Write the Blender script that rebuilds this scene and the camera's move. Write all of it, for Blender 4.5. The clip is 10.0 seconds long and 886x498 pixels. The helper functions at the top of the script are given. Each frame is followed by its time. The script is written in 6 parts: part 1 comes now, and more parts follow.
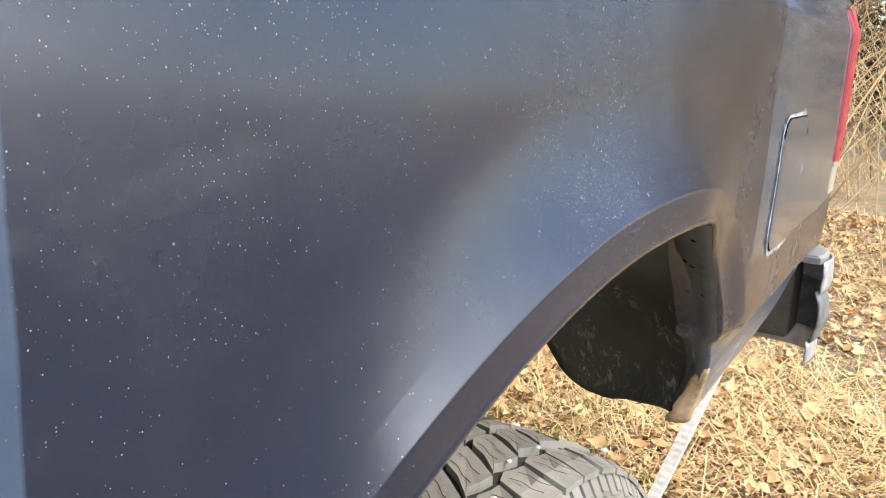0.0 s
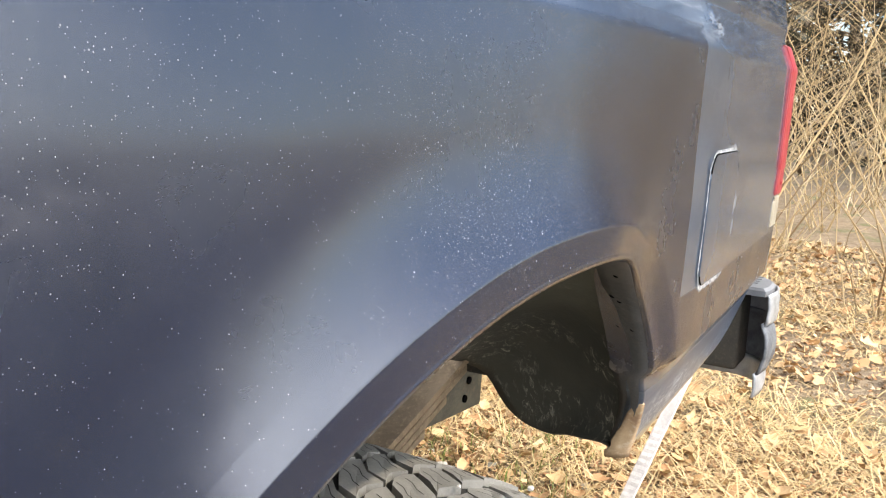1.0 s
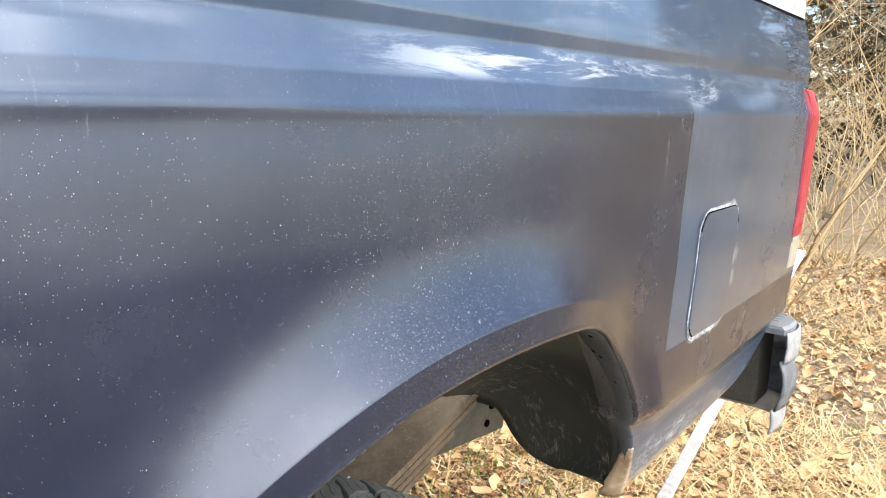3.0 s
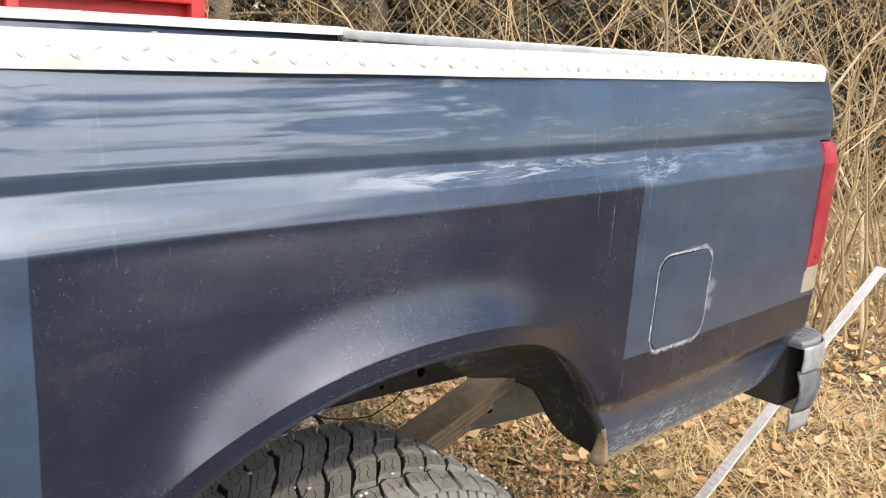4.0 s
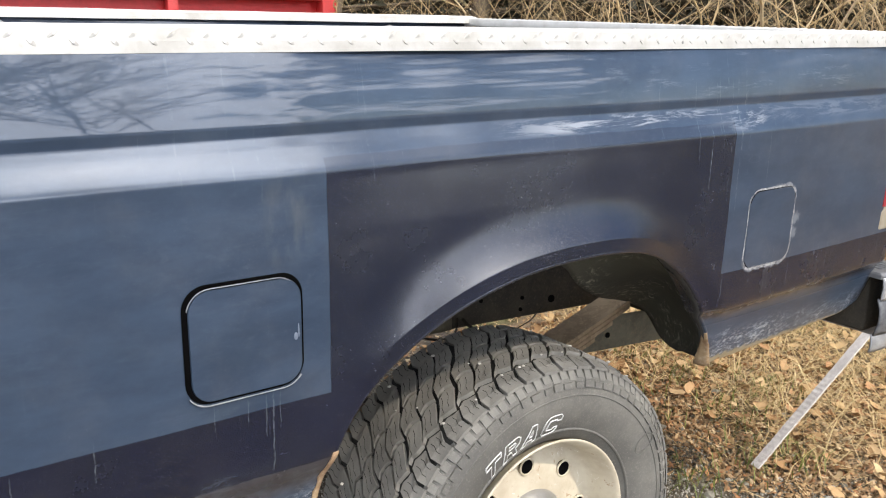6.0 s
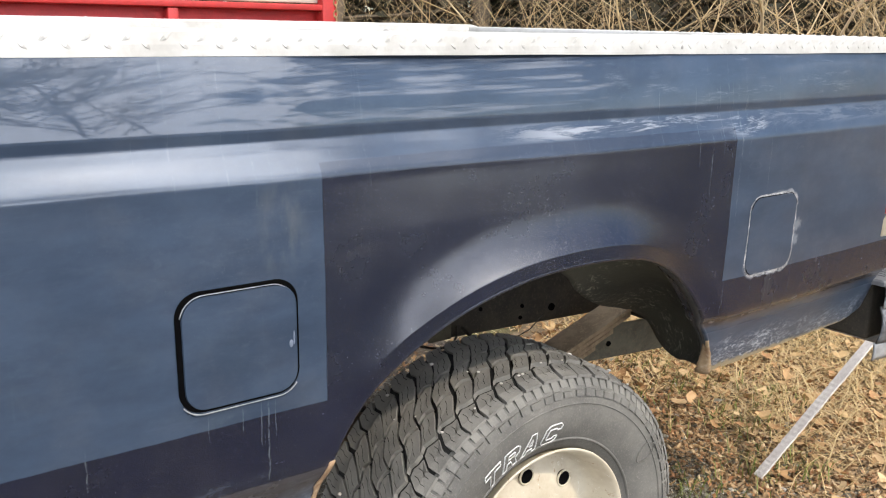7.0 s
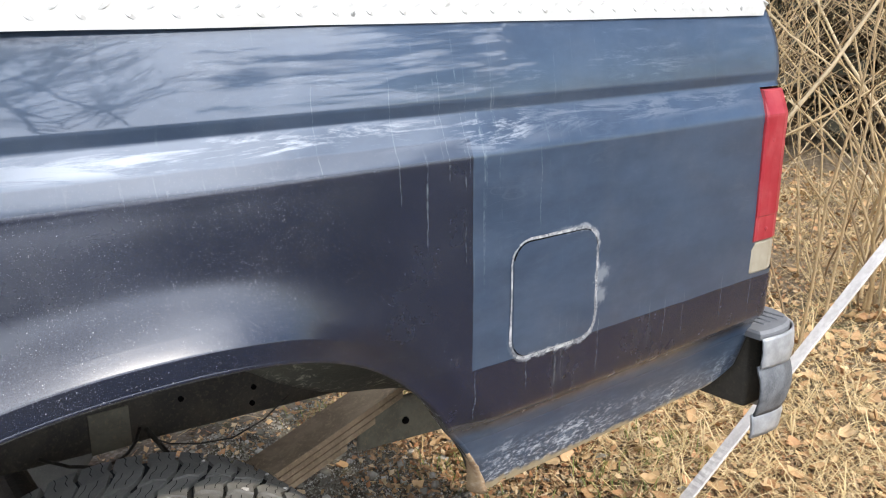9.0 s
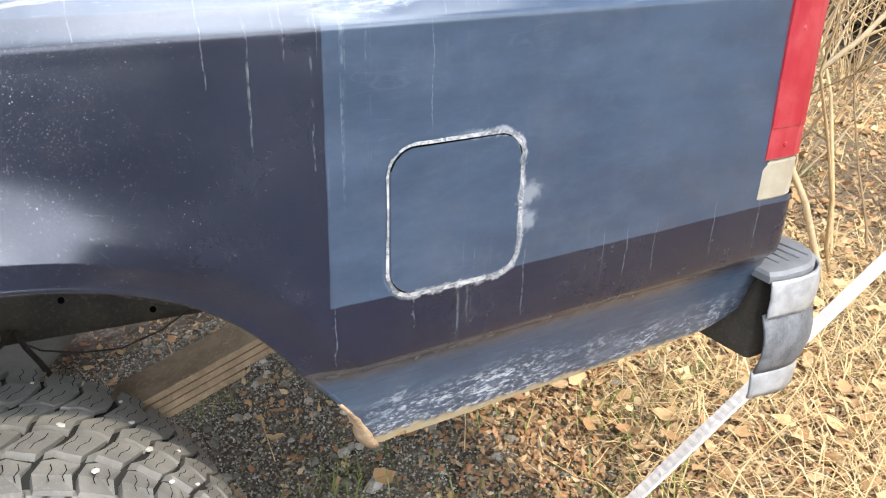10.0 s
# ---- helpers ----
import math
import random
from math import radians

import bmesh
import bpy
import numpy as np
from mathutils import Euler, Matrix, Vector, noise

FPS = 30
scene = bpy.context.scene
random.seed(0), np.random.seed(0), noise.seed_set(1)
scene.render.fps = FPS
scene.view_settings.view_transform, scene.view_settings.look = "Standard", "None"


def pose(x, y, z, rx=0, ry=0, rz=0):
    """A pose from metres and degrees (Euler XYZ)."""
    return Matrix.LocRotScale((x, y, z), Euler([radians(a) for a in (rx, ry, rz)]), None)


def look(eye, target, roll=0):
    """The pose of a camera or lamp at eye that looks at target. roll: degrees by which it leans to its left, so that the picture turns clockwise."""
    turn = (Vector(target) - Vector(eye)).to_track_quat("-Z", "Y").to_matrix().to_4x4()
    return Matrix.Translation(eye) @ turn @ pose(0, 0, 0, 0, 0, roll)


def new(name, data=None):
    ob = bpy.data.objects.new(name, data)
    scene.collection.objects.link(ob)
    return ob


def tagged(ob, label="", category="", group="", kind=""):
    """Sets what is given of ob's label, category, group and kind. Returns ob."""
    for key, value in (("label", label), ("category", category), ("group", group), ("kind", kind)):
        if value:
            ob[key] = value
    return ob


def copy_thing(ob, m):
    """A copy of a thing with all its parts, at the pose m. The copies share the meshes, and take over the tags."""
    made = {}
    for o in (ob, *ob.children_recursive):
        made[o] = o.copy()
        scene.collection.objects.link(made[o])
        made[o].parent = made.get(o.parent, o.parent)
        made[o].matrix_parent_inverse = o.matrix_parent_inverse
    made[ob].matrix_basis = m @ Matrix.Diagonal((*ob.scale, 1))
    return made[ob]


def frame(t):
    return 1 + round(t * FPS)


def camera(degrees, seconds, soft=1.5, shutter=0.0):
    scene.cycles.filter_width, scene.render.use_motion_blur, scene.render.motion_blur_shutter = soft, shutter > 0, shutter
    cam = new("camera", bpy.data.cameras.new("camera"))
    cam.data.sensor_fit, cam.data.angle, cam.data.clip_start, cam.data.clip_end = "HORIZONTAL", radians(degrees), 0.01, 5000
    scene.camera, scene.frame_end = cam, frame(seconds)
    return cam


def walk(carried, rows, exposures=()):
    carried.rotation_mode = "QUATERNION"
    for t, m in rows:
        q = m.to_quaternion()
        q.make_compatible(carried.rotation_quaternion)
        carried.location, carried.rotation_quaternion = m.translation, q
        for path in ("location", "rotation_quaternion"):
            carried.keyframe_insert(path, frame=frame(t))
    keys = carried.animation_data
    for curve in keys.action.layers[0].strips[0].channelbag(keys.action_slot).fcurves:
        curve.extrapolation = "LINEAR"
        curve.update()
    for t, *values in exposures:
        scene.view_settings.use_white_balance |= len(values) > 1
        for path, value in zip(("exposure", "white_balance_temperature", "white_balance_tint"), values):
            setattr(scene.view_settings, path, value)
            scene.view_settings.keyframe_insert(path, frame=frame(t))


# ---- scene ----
cam = camera(53.0, 10.0, soft=1.1)
PATH = [
    (0, (-0.647, -0.221, 1.076), (1.023, 0.792, 0.647), 2.7),
    (0.5, (-0.635, -0.235, 1.077), (1.063, 0.752, 0.701), 2.4),
    (1, (-0.619, -0.267, 1.082), (1.09, 0.711, 0.731), 2.4),
    (1.5, (-0.579, -0.308, 1.086), (1.105, 0.716, 0.744), 2.3),
    (2, (-0.543, -0.34, 1.086), (1.103, 0.743, 0.746), 1.9),
    (2.2, (-0.54, -0.341, 1.084), (1.099, 0.755, 0.751), 1.8),
    (3.3, (-0.668, -0.417, 1.213), (0.927, 0.727, 0.83), 4.2),
    (3.5, (-0.693, -0.524, 1.25), (0.806, 0.732, 0.829), 5.2),
    (4, (-0.766, -0.826, 1.357), (0.556, 0.604, 0.898), 3.1),
    (4.5, (-0.949, -0.979, 1.356), (0.276, 0.525, 0.87), 1.8),
    (5, (-1.107, -1.082, 1.345), (0.056, 0.465, 0.841), 0.8),
    (5.5, (-1.119, -1.105, 1.357), (0.031, 0.452, 0.853), 0.8),
    (7, (-1.102, -1.098, 1.344), (0.045, 0.471, 0.873), 0.7),
    (7.5, (-1.023, -1.073, 1.342), (0.122, 0.498, 0.87), 0.5),
    (8, (-0.68, -1.037, 1.337), (0.479, 0.524, 0.869), 0.4),
    (8.5, (-0.475, -1.0, 1.355), (0.696, 0.553, 0.89), -0.6),
    (9, (-0.286, -0.884, 1.318), (0.875, 0.664, 0.814), -1.0),
    (9.5, (-0.06, -0.749, 1.285), (1.042, 0.773, 0.599), 0.1),
    (10, (0.108, -0.803, 1.27), (1.017, 0.809, 0.513), 0.5),
]
walk(cam, [(t, look(eye, target, roll)) for t, eye, target, roll in PATH], [(0.0, 0.74, 7150, 12), (0.6, 0.75, 7100, 11), (1.5, 0.80, 6950, 11), (2.2, 0.88, 6700, 10), (3.5, 0.62, 7000, 11), (4.0, 0.12, 7100, 12), (4.5, -0.10, 7050, 12), (5.2, -0.08, 7000, 12), (7.4, -0.06, 6950, 12), (8.0, -0.05, 6850, 12), (8.5, 0.10, 6800, 12), (9.0, 0.10, 6600, 11), (9.5, 0.41, 6600, 12), (10.0, 0.58, 6700, 11)])

# ------------------------------------------------------------------ world, sun
SUN_EL, SUN_AZ = 46.0, 158.0          # azimuth clockwise from +y
sun_way = Vector((math.sin(radians(SUN_AZ)) * math.cos(radians(SUN_EL)), math.cos(radians(SUN_AZ)) * math.cos(radians(SUN_EL)), math.sin(radians(SUN_EL))))
world = bpy.data.worlds.new("world")
scene.world = world
world.use_nodes = True
wn, wl = world.node_tree.nodes, world.node_tree.links
wn.clear()
sky = wn.new("ShaderNodeTexSky")
sky.sky_type, sky.sun_disc = "NISHITA", False
sky.ozone_density, sky.dust_density = 2.2, 0.5
sky.sun_elevation, sky.sun_rotation = radians(SUN_EL), radians(SUN_AZ)
w_tc = wn.new("ShaderNodeTexCoord")
w_map = wn.new("ShaderNodeMapping")
w_map.inputs["Scale"].default_value = (3.4, 3.4, 11.0)
w_cl = wn.new("ShaderNodeTexNoise")
w_cl.inputs["Scale"].default_value, w_cl.inputs["Detail"].default_value, w_cl.inputs["Roughness"].default_value = 1.7, 9.0, 0.68
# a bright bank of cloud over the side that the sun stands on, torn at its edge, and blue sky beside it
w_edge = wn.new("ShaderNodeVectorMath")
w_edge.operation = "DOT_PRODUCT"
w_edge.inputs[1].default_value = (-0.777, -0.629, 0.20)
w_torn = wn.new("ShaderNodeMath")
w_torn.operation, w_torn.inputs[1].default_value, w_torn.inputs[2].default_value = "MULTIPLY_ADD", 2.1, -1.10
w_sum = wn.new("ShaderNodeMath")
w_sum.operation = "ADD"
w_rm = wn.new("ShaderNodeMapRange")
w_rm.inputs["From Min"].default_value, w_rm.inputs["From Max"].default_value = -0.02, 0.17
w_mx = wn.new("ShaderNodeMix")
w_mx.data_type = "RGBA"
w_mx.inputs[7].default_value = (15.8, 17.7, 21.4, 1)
w_bg = wn.new("ShaderNodeBackground")
w_bg.inputs["Strength"].default_value = 0.15
w_out = wn.new("ShaderNodeOutputWorld")
wl.new(w_tc.outputs["Generated"], w_map.inputs["Vector"])
wl.new(w_map.outputs["Vector"], w_cl.inputs["Vector"])
wl.new(w_tc.outputs["Generated"], w_edge.inputs[0])
wl.new(w_cl.outputs["Fac"], w_torn.inputs[0])
wl.new(w_edge.outputs["Value"], w_sum.inputs[0])
wl.new(w_torn.outputs[0], w_sum.inputs[1])
wl.new(w_sum.outputs[0], w_rm.inputs["Value"])
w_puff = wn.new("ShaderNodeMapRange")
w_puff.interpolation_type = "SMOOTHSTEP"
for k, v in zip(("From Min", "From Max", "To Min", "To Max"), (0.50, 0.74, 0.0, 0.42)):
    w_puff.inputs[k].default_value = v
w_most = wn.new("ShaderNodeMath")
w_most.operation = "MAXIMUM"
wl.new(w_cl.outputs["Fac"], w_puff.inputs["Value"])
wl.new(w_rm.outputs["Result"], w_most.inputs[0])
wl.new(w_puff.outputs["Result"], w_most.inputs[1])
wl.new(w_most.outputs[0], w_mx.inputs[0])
w_blue = wn.new("ShaderNodeMix")
w_blue.data_type, w_blue.blend_type, w_blue.inputs[0].default_value = "RGBA", "MULTIPLY", 1.0
w_blue.inputs[7].default_value = (0.70, 0.76, 0.85, 1)
wl.new(sky.outputs["Color"], w_blue.inputs[6])
wl.new(w_blue.outputs[2], w_mx.inputs[6])
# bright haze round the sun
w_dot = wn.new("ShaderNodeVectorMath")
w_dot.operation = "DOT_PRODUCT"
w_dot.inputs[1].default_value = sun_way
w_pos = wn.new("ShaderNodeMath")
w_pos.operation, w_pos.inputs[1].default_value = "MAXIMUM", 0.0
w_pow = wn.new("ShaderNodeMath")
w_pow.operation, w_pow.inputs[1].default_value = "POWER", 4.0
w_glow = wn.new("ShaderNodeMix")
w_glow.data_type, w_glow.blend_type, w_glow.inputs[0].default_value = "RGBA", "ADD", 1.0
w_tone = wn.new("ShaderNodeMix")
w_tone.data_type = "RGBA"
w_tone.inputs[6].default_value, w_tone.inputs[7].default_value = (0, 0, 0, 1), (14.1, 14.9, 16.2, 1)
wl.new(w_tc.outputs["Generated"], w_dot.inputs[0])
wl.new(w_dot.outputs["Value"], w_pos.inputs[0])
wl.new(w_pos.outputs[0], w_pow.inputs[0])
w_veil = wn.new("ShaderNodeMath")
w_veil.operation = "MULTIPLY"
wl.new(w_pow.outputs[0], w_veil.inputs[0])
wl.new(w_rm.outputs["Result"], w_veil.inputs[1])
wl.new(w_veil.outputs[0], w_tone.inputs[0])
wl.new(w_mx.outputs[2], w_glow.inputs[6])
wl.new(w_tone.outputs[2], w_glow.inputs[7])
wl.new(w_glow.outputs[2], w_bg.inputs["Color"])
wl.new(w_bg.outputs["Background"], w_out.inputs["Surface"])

sun = new("sun", bpy.data.lights.new("sun", "SUN"))
sun.data.energy, sun.data.angle, sun.data.color = 2.7, radians(1.5), (1.0, 0.93, 0.83)
sun.matrix_world = look(sun_way * 30, (0, 0, 0))


# ------------------------------------------------------------------ materials
class Nodes:
    """A small builder of node materials."""

    def __init__(self, name, rough=0.6, metal=0.0, spec=0.5):
        self.mat = bpy.data.materials.new(name)
        self.mat.use_nodes = True
        self.t = self.mat.node_tree
        self.b = self.t.nodes["Principled BSDF"]
        self.b.inputs["Roughness"].default_value, self.b.inputs["Metallic"].default_value = rough, metal
        self.b.inputs["Specular IOR Level"].default_value = spec
        self.tc = self.t.nodes.new("ShaderNodeTexCoord")
        self.at = self.tc.outputs["Object"]

    def put(self, slot, v):
        if isinstance(v, bpy.types.NodeSocket):
            self.t.links.new(v, slot)
        elif isinstance(v, tuple) and len(v) == 3 and slot.type == "RGBA":
            slot.default_value = (*v, 1)
        else:
            slot.default_value = v

    def math(self, op, a, b=0.0, c=0.0, clamp=False):
        n = self.t.nodes.new("ShaderNodeMath")
        n.operation, n.use_clamp = op, clamp
        for k, v in enumerate((a, b, c)):
            self.put(n.inputs[k], v)
        return n.outputs[0]

    def mapped(self, scale=(1, 1, 1), turn=(0, 0, 0), shift=(0, 0, 0), at=None):
        n = self.t.nodes.new("ShaderNodeMapping")
        n.inputs["Scale"].default_value, n.inputs["Rotation"].default_value, n.inputs["Location"].default_value = scale, turn, shift
        self.put(n.inputs["Vector"], at or self.at)
        return n.outputs[0]

    def noise(self, scale, detail=4.0, rough=0.55, at=None, warp=0.0):
        n = self.t.nodes.new("ShaderNodeTexNoise")
        n.inputs["Scale"].default_value, n.inputs["Detail"].default_value, n.inputs["Roughness"].default_value = scale, detail, rough
        n.inputs["Distortion"].default_value = warp
        self.put(n.inputs["Vector"], at or self.at)
        return n.outputs["Fac"]

    def cells(self, scale, at=None, out="Distance", feature="F1"):
        n = self.t.nodes.new("ShaderNodeTexVoronoi")
        n.feature = feature
        n.inputs["Scale"].default_value = scale
        self.put(n.inputs["Vector"], at or self.at)
        return n.outputs[out]

    def ramp(self, v, lo, hi, a=0.0, b=1.0):
        n = self.t.nodes.new("ShaderNodeMapRange")
        n.interpolation_type = "SMOOTHSTEP"
        self.put(n.inputs["Value"], v)
        for k, x in zip(("From Min", "From Max", "To Min", "To Max"), (lo, hi, a, b)):
            self.put(n.inputs[k], x)
        return n.outputs["Result"]

    def mix(self, f, a, b):
        n = self.t.nodes.new("ShaderNodeMix")
        n.data_type = "RGBA"
        self.put(n.inputs[0], f), self.put(n.inputs[6], a), self.put(n.inputs[7], b)
        return n.outputs[2]

    def xyz(self, at=None):
        n = self.t.nodes.new("ShaderNodeSeparateXYZ")
        self.put(n.inputs[0], at or self.at)
        return n.outputs

    def chance(self, island=False):
        if island:
            return self.t.nodes.new("ShaderNodeNewGeometry").outputs["Random Per Island"]
        return self.t.nodes.new("ShaderNodeObjectInfo").outputs["Random"]

    def done(self, color, rough=None, height=None, strength=0.3, far=0.01, metal=None):
        self.put(self.b.inputs["Base Color"], color)
        if rough is not None:
            self.put(self.b.inputs["Roughness"], rough)
        if metal is not None:
            self.put(self.b.inputs["Metallic"], metal)
        if height is not None:
            n = self.t.nodes.new("ShaderNodeBump")
            n.inputs["Strength"].default_value, n.inputs["Distance"].default_value = strength, far
            self.put(n.inputs["Height"], height)
            self.t.links.new(n.outputs[0], self.b.inputs["Normal"])
        return self.mat


def plain(name, a, b, rough=0.6, metal=0.0, scale=12.0, fine=180.0, bump=0.15, far=0.002, spec=0.5):
    """A worn two-tone surface: broad stains, fine grain."""
    n = Nodes(name, rough, metal, spec)
    broad, grain = n.noise(scale, 5, 0.6), n.noise(fine, 3, 0.6)
    f = n.math("ADD", n.math("MULTIPLY", n.ramp(broad, 0.3, 0.7), 0.75), n.math("MULTIPLY", grain, 0.25))
    return n.done(n.mix(f, a, b), n.math("ADD", rough - 0.1, n.math("MULTIPLY", broad, 0.2)), grain, bump, far)


# dried runs: place along the side, upper and lower end, half width
RUNS = ((-0.622, 0.833, 0.775, 0.0020), (-0.611, 0.833, 0.716, 0.0028), (-0.600, 0.833, 0.785, 0.0016), (-0.650, 0.833, 0.800, 0.0018), (-0.700, 0.835, 0.805, 0.0014),
        (-0.861, 0.822, 0.775, 0.0022), (-0.96, 0.806, 0.752, 0.0022), (0.43, 0.845, 0.775, 0.0018), (0.525, 0.846, 0.800, 0.0018), (0.583, 0.846, 0.780, 0.0034), (0.596, 0.846, 0.792, 0.0024),
        (0.676, 0.872, 0.780, 0.0022), (0.80, 0.868, 0.792, 0.0018), (0.84, 0.862, 0.800, 0.0022), (0.89, 0.868, 0.795, 0.0018), (1.00, 0.875, 0.790, 0.0022), (1.09, 0.862, 0.778, 0.0030),
        (0.205, 1.245, 1.145, 0.0013), (0.31, 1.245, 1.10, 0.0017), (0.385, 1.255, 1.12, 0.0014), (0.418, 1.20, 1.12, 0.0014), (0.545, 1.14, 1.04, 0.0016))


def paint_truck():
    """Blue bed side, partly resprayed near black, with masked edges, runs, chips and dust."""
    n = Nodes("truck_paint", 0.4)
    x, y, z = n.xyz()
    wob = n.math("MULTIPLY", n.math("SUBTRACT", n.noise(14, 3), 0.5), 0.004)
    xw, zw = n.math("ADD", x, wob), n.math("ADD", z, wob)
    less = lambda v: n.math("SUBTRACT", 1.0, v)  # noqa: E731
    both = lambda a, b: n.math("MULTIPLY", a, b)  # noqa: E731
    step = lambda v, at, w: n.ramp(v, at - w, at + w)  # noqa: E731
    span = lambda v, a, b, w: both(step(v, a, w), less(step(v, b, w)))  # noqa: E731
    mid = both(span(xw, -0.518, 0.424, 0.0012), less(step(zw, 1.168, 0.0015)))
    low_l = both(less(step(zw, 0.817, 0.0012)), less(step(x, 0.0, 0.05)))
    low_r = both(less(step(zw, 0.849, 0.0012)), step(x, 0.0, 0.05))
    fresh = n.math("MAXIMUM", mid, n.math("ADD", low_l, low_r, clamp=True), clamp=True)
    zm = n.math("ADD", z, both(both(less(n.ramp(x, -0.51, -0.42)), n.math("MAXIMUM", n.math("SUBTRACT", 0.83, z), 0.0)), 0.471))
    fresh = both(fresh, n.ramp(n.math("ADD", zm, both(n.noise(30, 4), 0.02)), 0.742, 0.764))
    fresh = both(fresh, less(both(n.ramp(z, 1.143, 1.150), 0.55)))
    # old blue, chalked and faded
    fade = n.noise(5, 6, 0.62, n.mapped((1.0, 1.0, 2.5)))
    blue = n.mix(n.ramp(fade, 0.3, 0.72), (0.0225, 0.037, 0.061), (0.038, 0.059, 0.092))
    haze = n.ramp(n.noise(9, 7, 0.7, n.mapped((1, 1, 4)), 0.5), 0.55, 0.85)
    blue = n.mix(both(haze, 0.18), blue, (0.14, 0.17, 0.20))
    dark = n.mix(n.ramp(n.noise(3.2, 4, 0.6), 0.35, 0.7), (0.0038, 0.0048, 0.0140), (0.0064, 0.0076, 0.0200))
    # middle zone bluer from z 0.80 up: mirrored sky put into the base colour
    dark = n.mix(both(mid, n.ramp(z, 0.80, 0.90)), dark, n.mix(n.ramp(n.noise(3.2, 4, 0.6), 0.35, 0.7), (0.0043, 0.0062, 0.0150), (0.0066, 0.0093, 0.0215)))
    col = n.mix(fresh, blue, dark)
    # pale runs of dried water, straight down
    thin = n.ramp(n.noise(130, 2, 0.5, n.mapped((1, 0, 0.004))), 0.63, 0.69)
    zone = n.math("MAXIMUM", both(span(x, 0.30, 0.50, 0.03), span(z, 0.99, 1.26, 0.05)), both(span(x, 0.47, 1.12, 0.02), span(z, 0.76, 0.885, 0.03)))
    zone = n.math("MAXIMUM", zone, both(span(x, -0.64, -0.56, 0.01), span(z, 0.74, 0.86, 0.02)))
    zone = n.math("MAXIMUM", zone, both(span(z, 1.12, 1.31, 0.04), 0.28))
    zone = n.math("MAXIMUM", zone, 0.05)
    broken = both(n.ramp(n.noise(90, 4, 0.7, n.mapped((1.5, 1.5, 0.5))), 0.46, 0.62), n.ramp(n.noise(9, 3, 0.6, n.mapped((4.0, 1, 1.0), shift=(2, 0, 0))), 0.40, 0.60))
    run = both(both(thin, zone), broken)
    sway = n.math("ADD", x, both(n.math("SUBTRACT", n.noise(22, 3, 0.6, n.mapped((0.6, 0, 1.0))), 0.5), 0.012))
    beads = n.ramp(n.noise(240, 4, 0.7, n.mapped((0.5, 1, 0.7))), 0.38, 0.56)
    for rx, top, low, wide in RUNS:
        one = less(n.ramp(n.math("ABSOLUTE", n.math("SUBTRACT", sway, rx)), wide * 0.2, wide * 0.62))
        run = n.math("MAXIMUM", run, both(both(one, span(z, low, top, 0.012)), n.math("ADD", 0.10, both(beads, 0.55))))
    col = n.mix(both(run, 0.25), col, (0.36, 0.41, 0.39))
    # grit and pale specks of several sizes, thickest over the wheel arch; some run down a little
    spots = n.noise(3.4, 5, 0.65, n.mapped((1, 1, 1), shift=(7, 2, 1)))
    crowd = n.math("MAXIMUM", both(span(x, -0.20, 0.14, 0.12), span(z, 0.93, 1.14, 0.06)), both(span(x, -0.5, -0.1, 0.15), 0.25))
    odds = n.math("ADD", both(n.math("SUBTRACT", spots, 0.5), 0.6), n.math("SUBTRACT", both(crowd, 0.13), n.math("ADD", n.math("ADD", 0.07, both(n.ramp(x, 0.05, 0.25), 0.06)), both(less(n.ramp(x, -0.40, -0.10)), 0.065))))
    dot = 0.0
    for scale, size, rare, tall in ((120, 0.10, 0.965, 0.8), (230, 0.13, 0.93, 0.35), (300, 0.17, 0.93, 0.8), (560, 0.22, 0.84, 0.9), (900, 0.26, 0.80, 1.0)):
        at = n.mapped((1, 1, tall), shift=(scale * 0.01, 0.3, 0.7))
        tint = n.xyz(n.cells(scale, at, "Color"))
        wide = both(n.math("ADD", 0.45, both(tint[1], 0.75)), size)
        gap = n.math("SUBTRACT", n.cells(scale, at), wide)
        one = both(less(n.ramp(gap, size * -0.35, size * 0.2)), n.ramp(n.math("ADD", tint[0], odds), rare, rare + 0.05))
        dot = n.math("MAXIMUM", dot, both(one, n.math("ADD", 0.35, both(tint[2], 0.65))))
    dot = both(dot, n.math("ADD", 0.30, both(fresh, 0.70)))
    col = n.mix(both(dot, 0.48), col, (0.48, 0.46, 0.44))
    # faint wiped streaks and dust rings over the fresh coat
    wipe = both(n.ramp(n.noise(26, 7, 0.72, n.mapped((0.7, 1, 1.6), (0, 0.5, 0)), 0.7), 0.52, 0.74), n.ramp(spots, 0.42, 0.62))
    col = n.mix(both(wipe, 0.045), col, (0.40, 0.38, 0.36))
    # scuffs on shoulder and rear flank
    scuff = n.ramp(n.noise(16, 9, 0.72, n.mapped((0.35, 1, 2.6)), 0.5), 0.47, 0.58)
    worn = n.math("MAXIMUM", both(span(z, 1.172, 1.196, 0.006), span(x, -0.12, 0.36, 0.10)), both(span(z, 1.155, 1.196, 0.012), span(x, 0.42, 0.53, 0.03)))
    scuff = both(scuff, n.math("MAXIMUM", worn, both(both(span(z, 1.165, 1.196, 0.008), span(x, 0.3, 1.05, 0.1)), 0.25)))
    col = n.mix(both(scuff, 0.6), col, (0.42, 0.44, 0.46))
    # brushed haze on the upper panel, fine scratches on the rear flank
    brush = both(n.ramp(n.noise(24, 8, 0.74, n.mapped((0.35, 1, 2.6)), 0.25), 0.52, 0.68), both(span(z, 1.225, 1.33, 0.02), span(x, -0.05, 0.85, 0.15)))
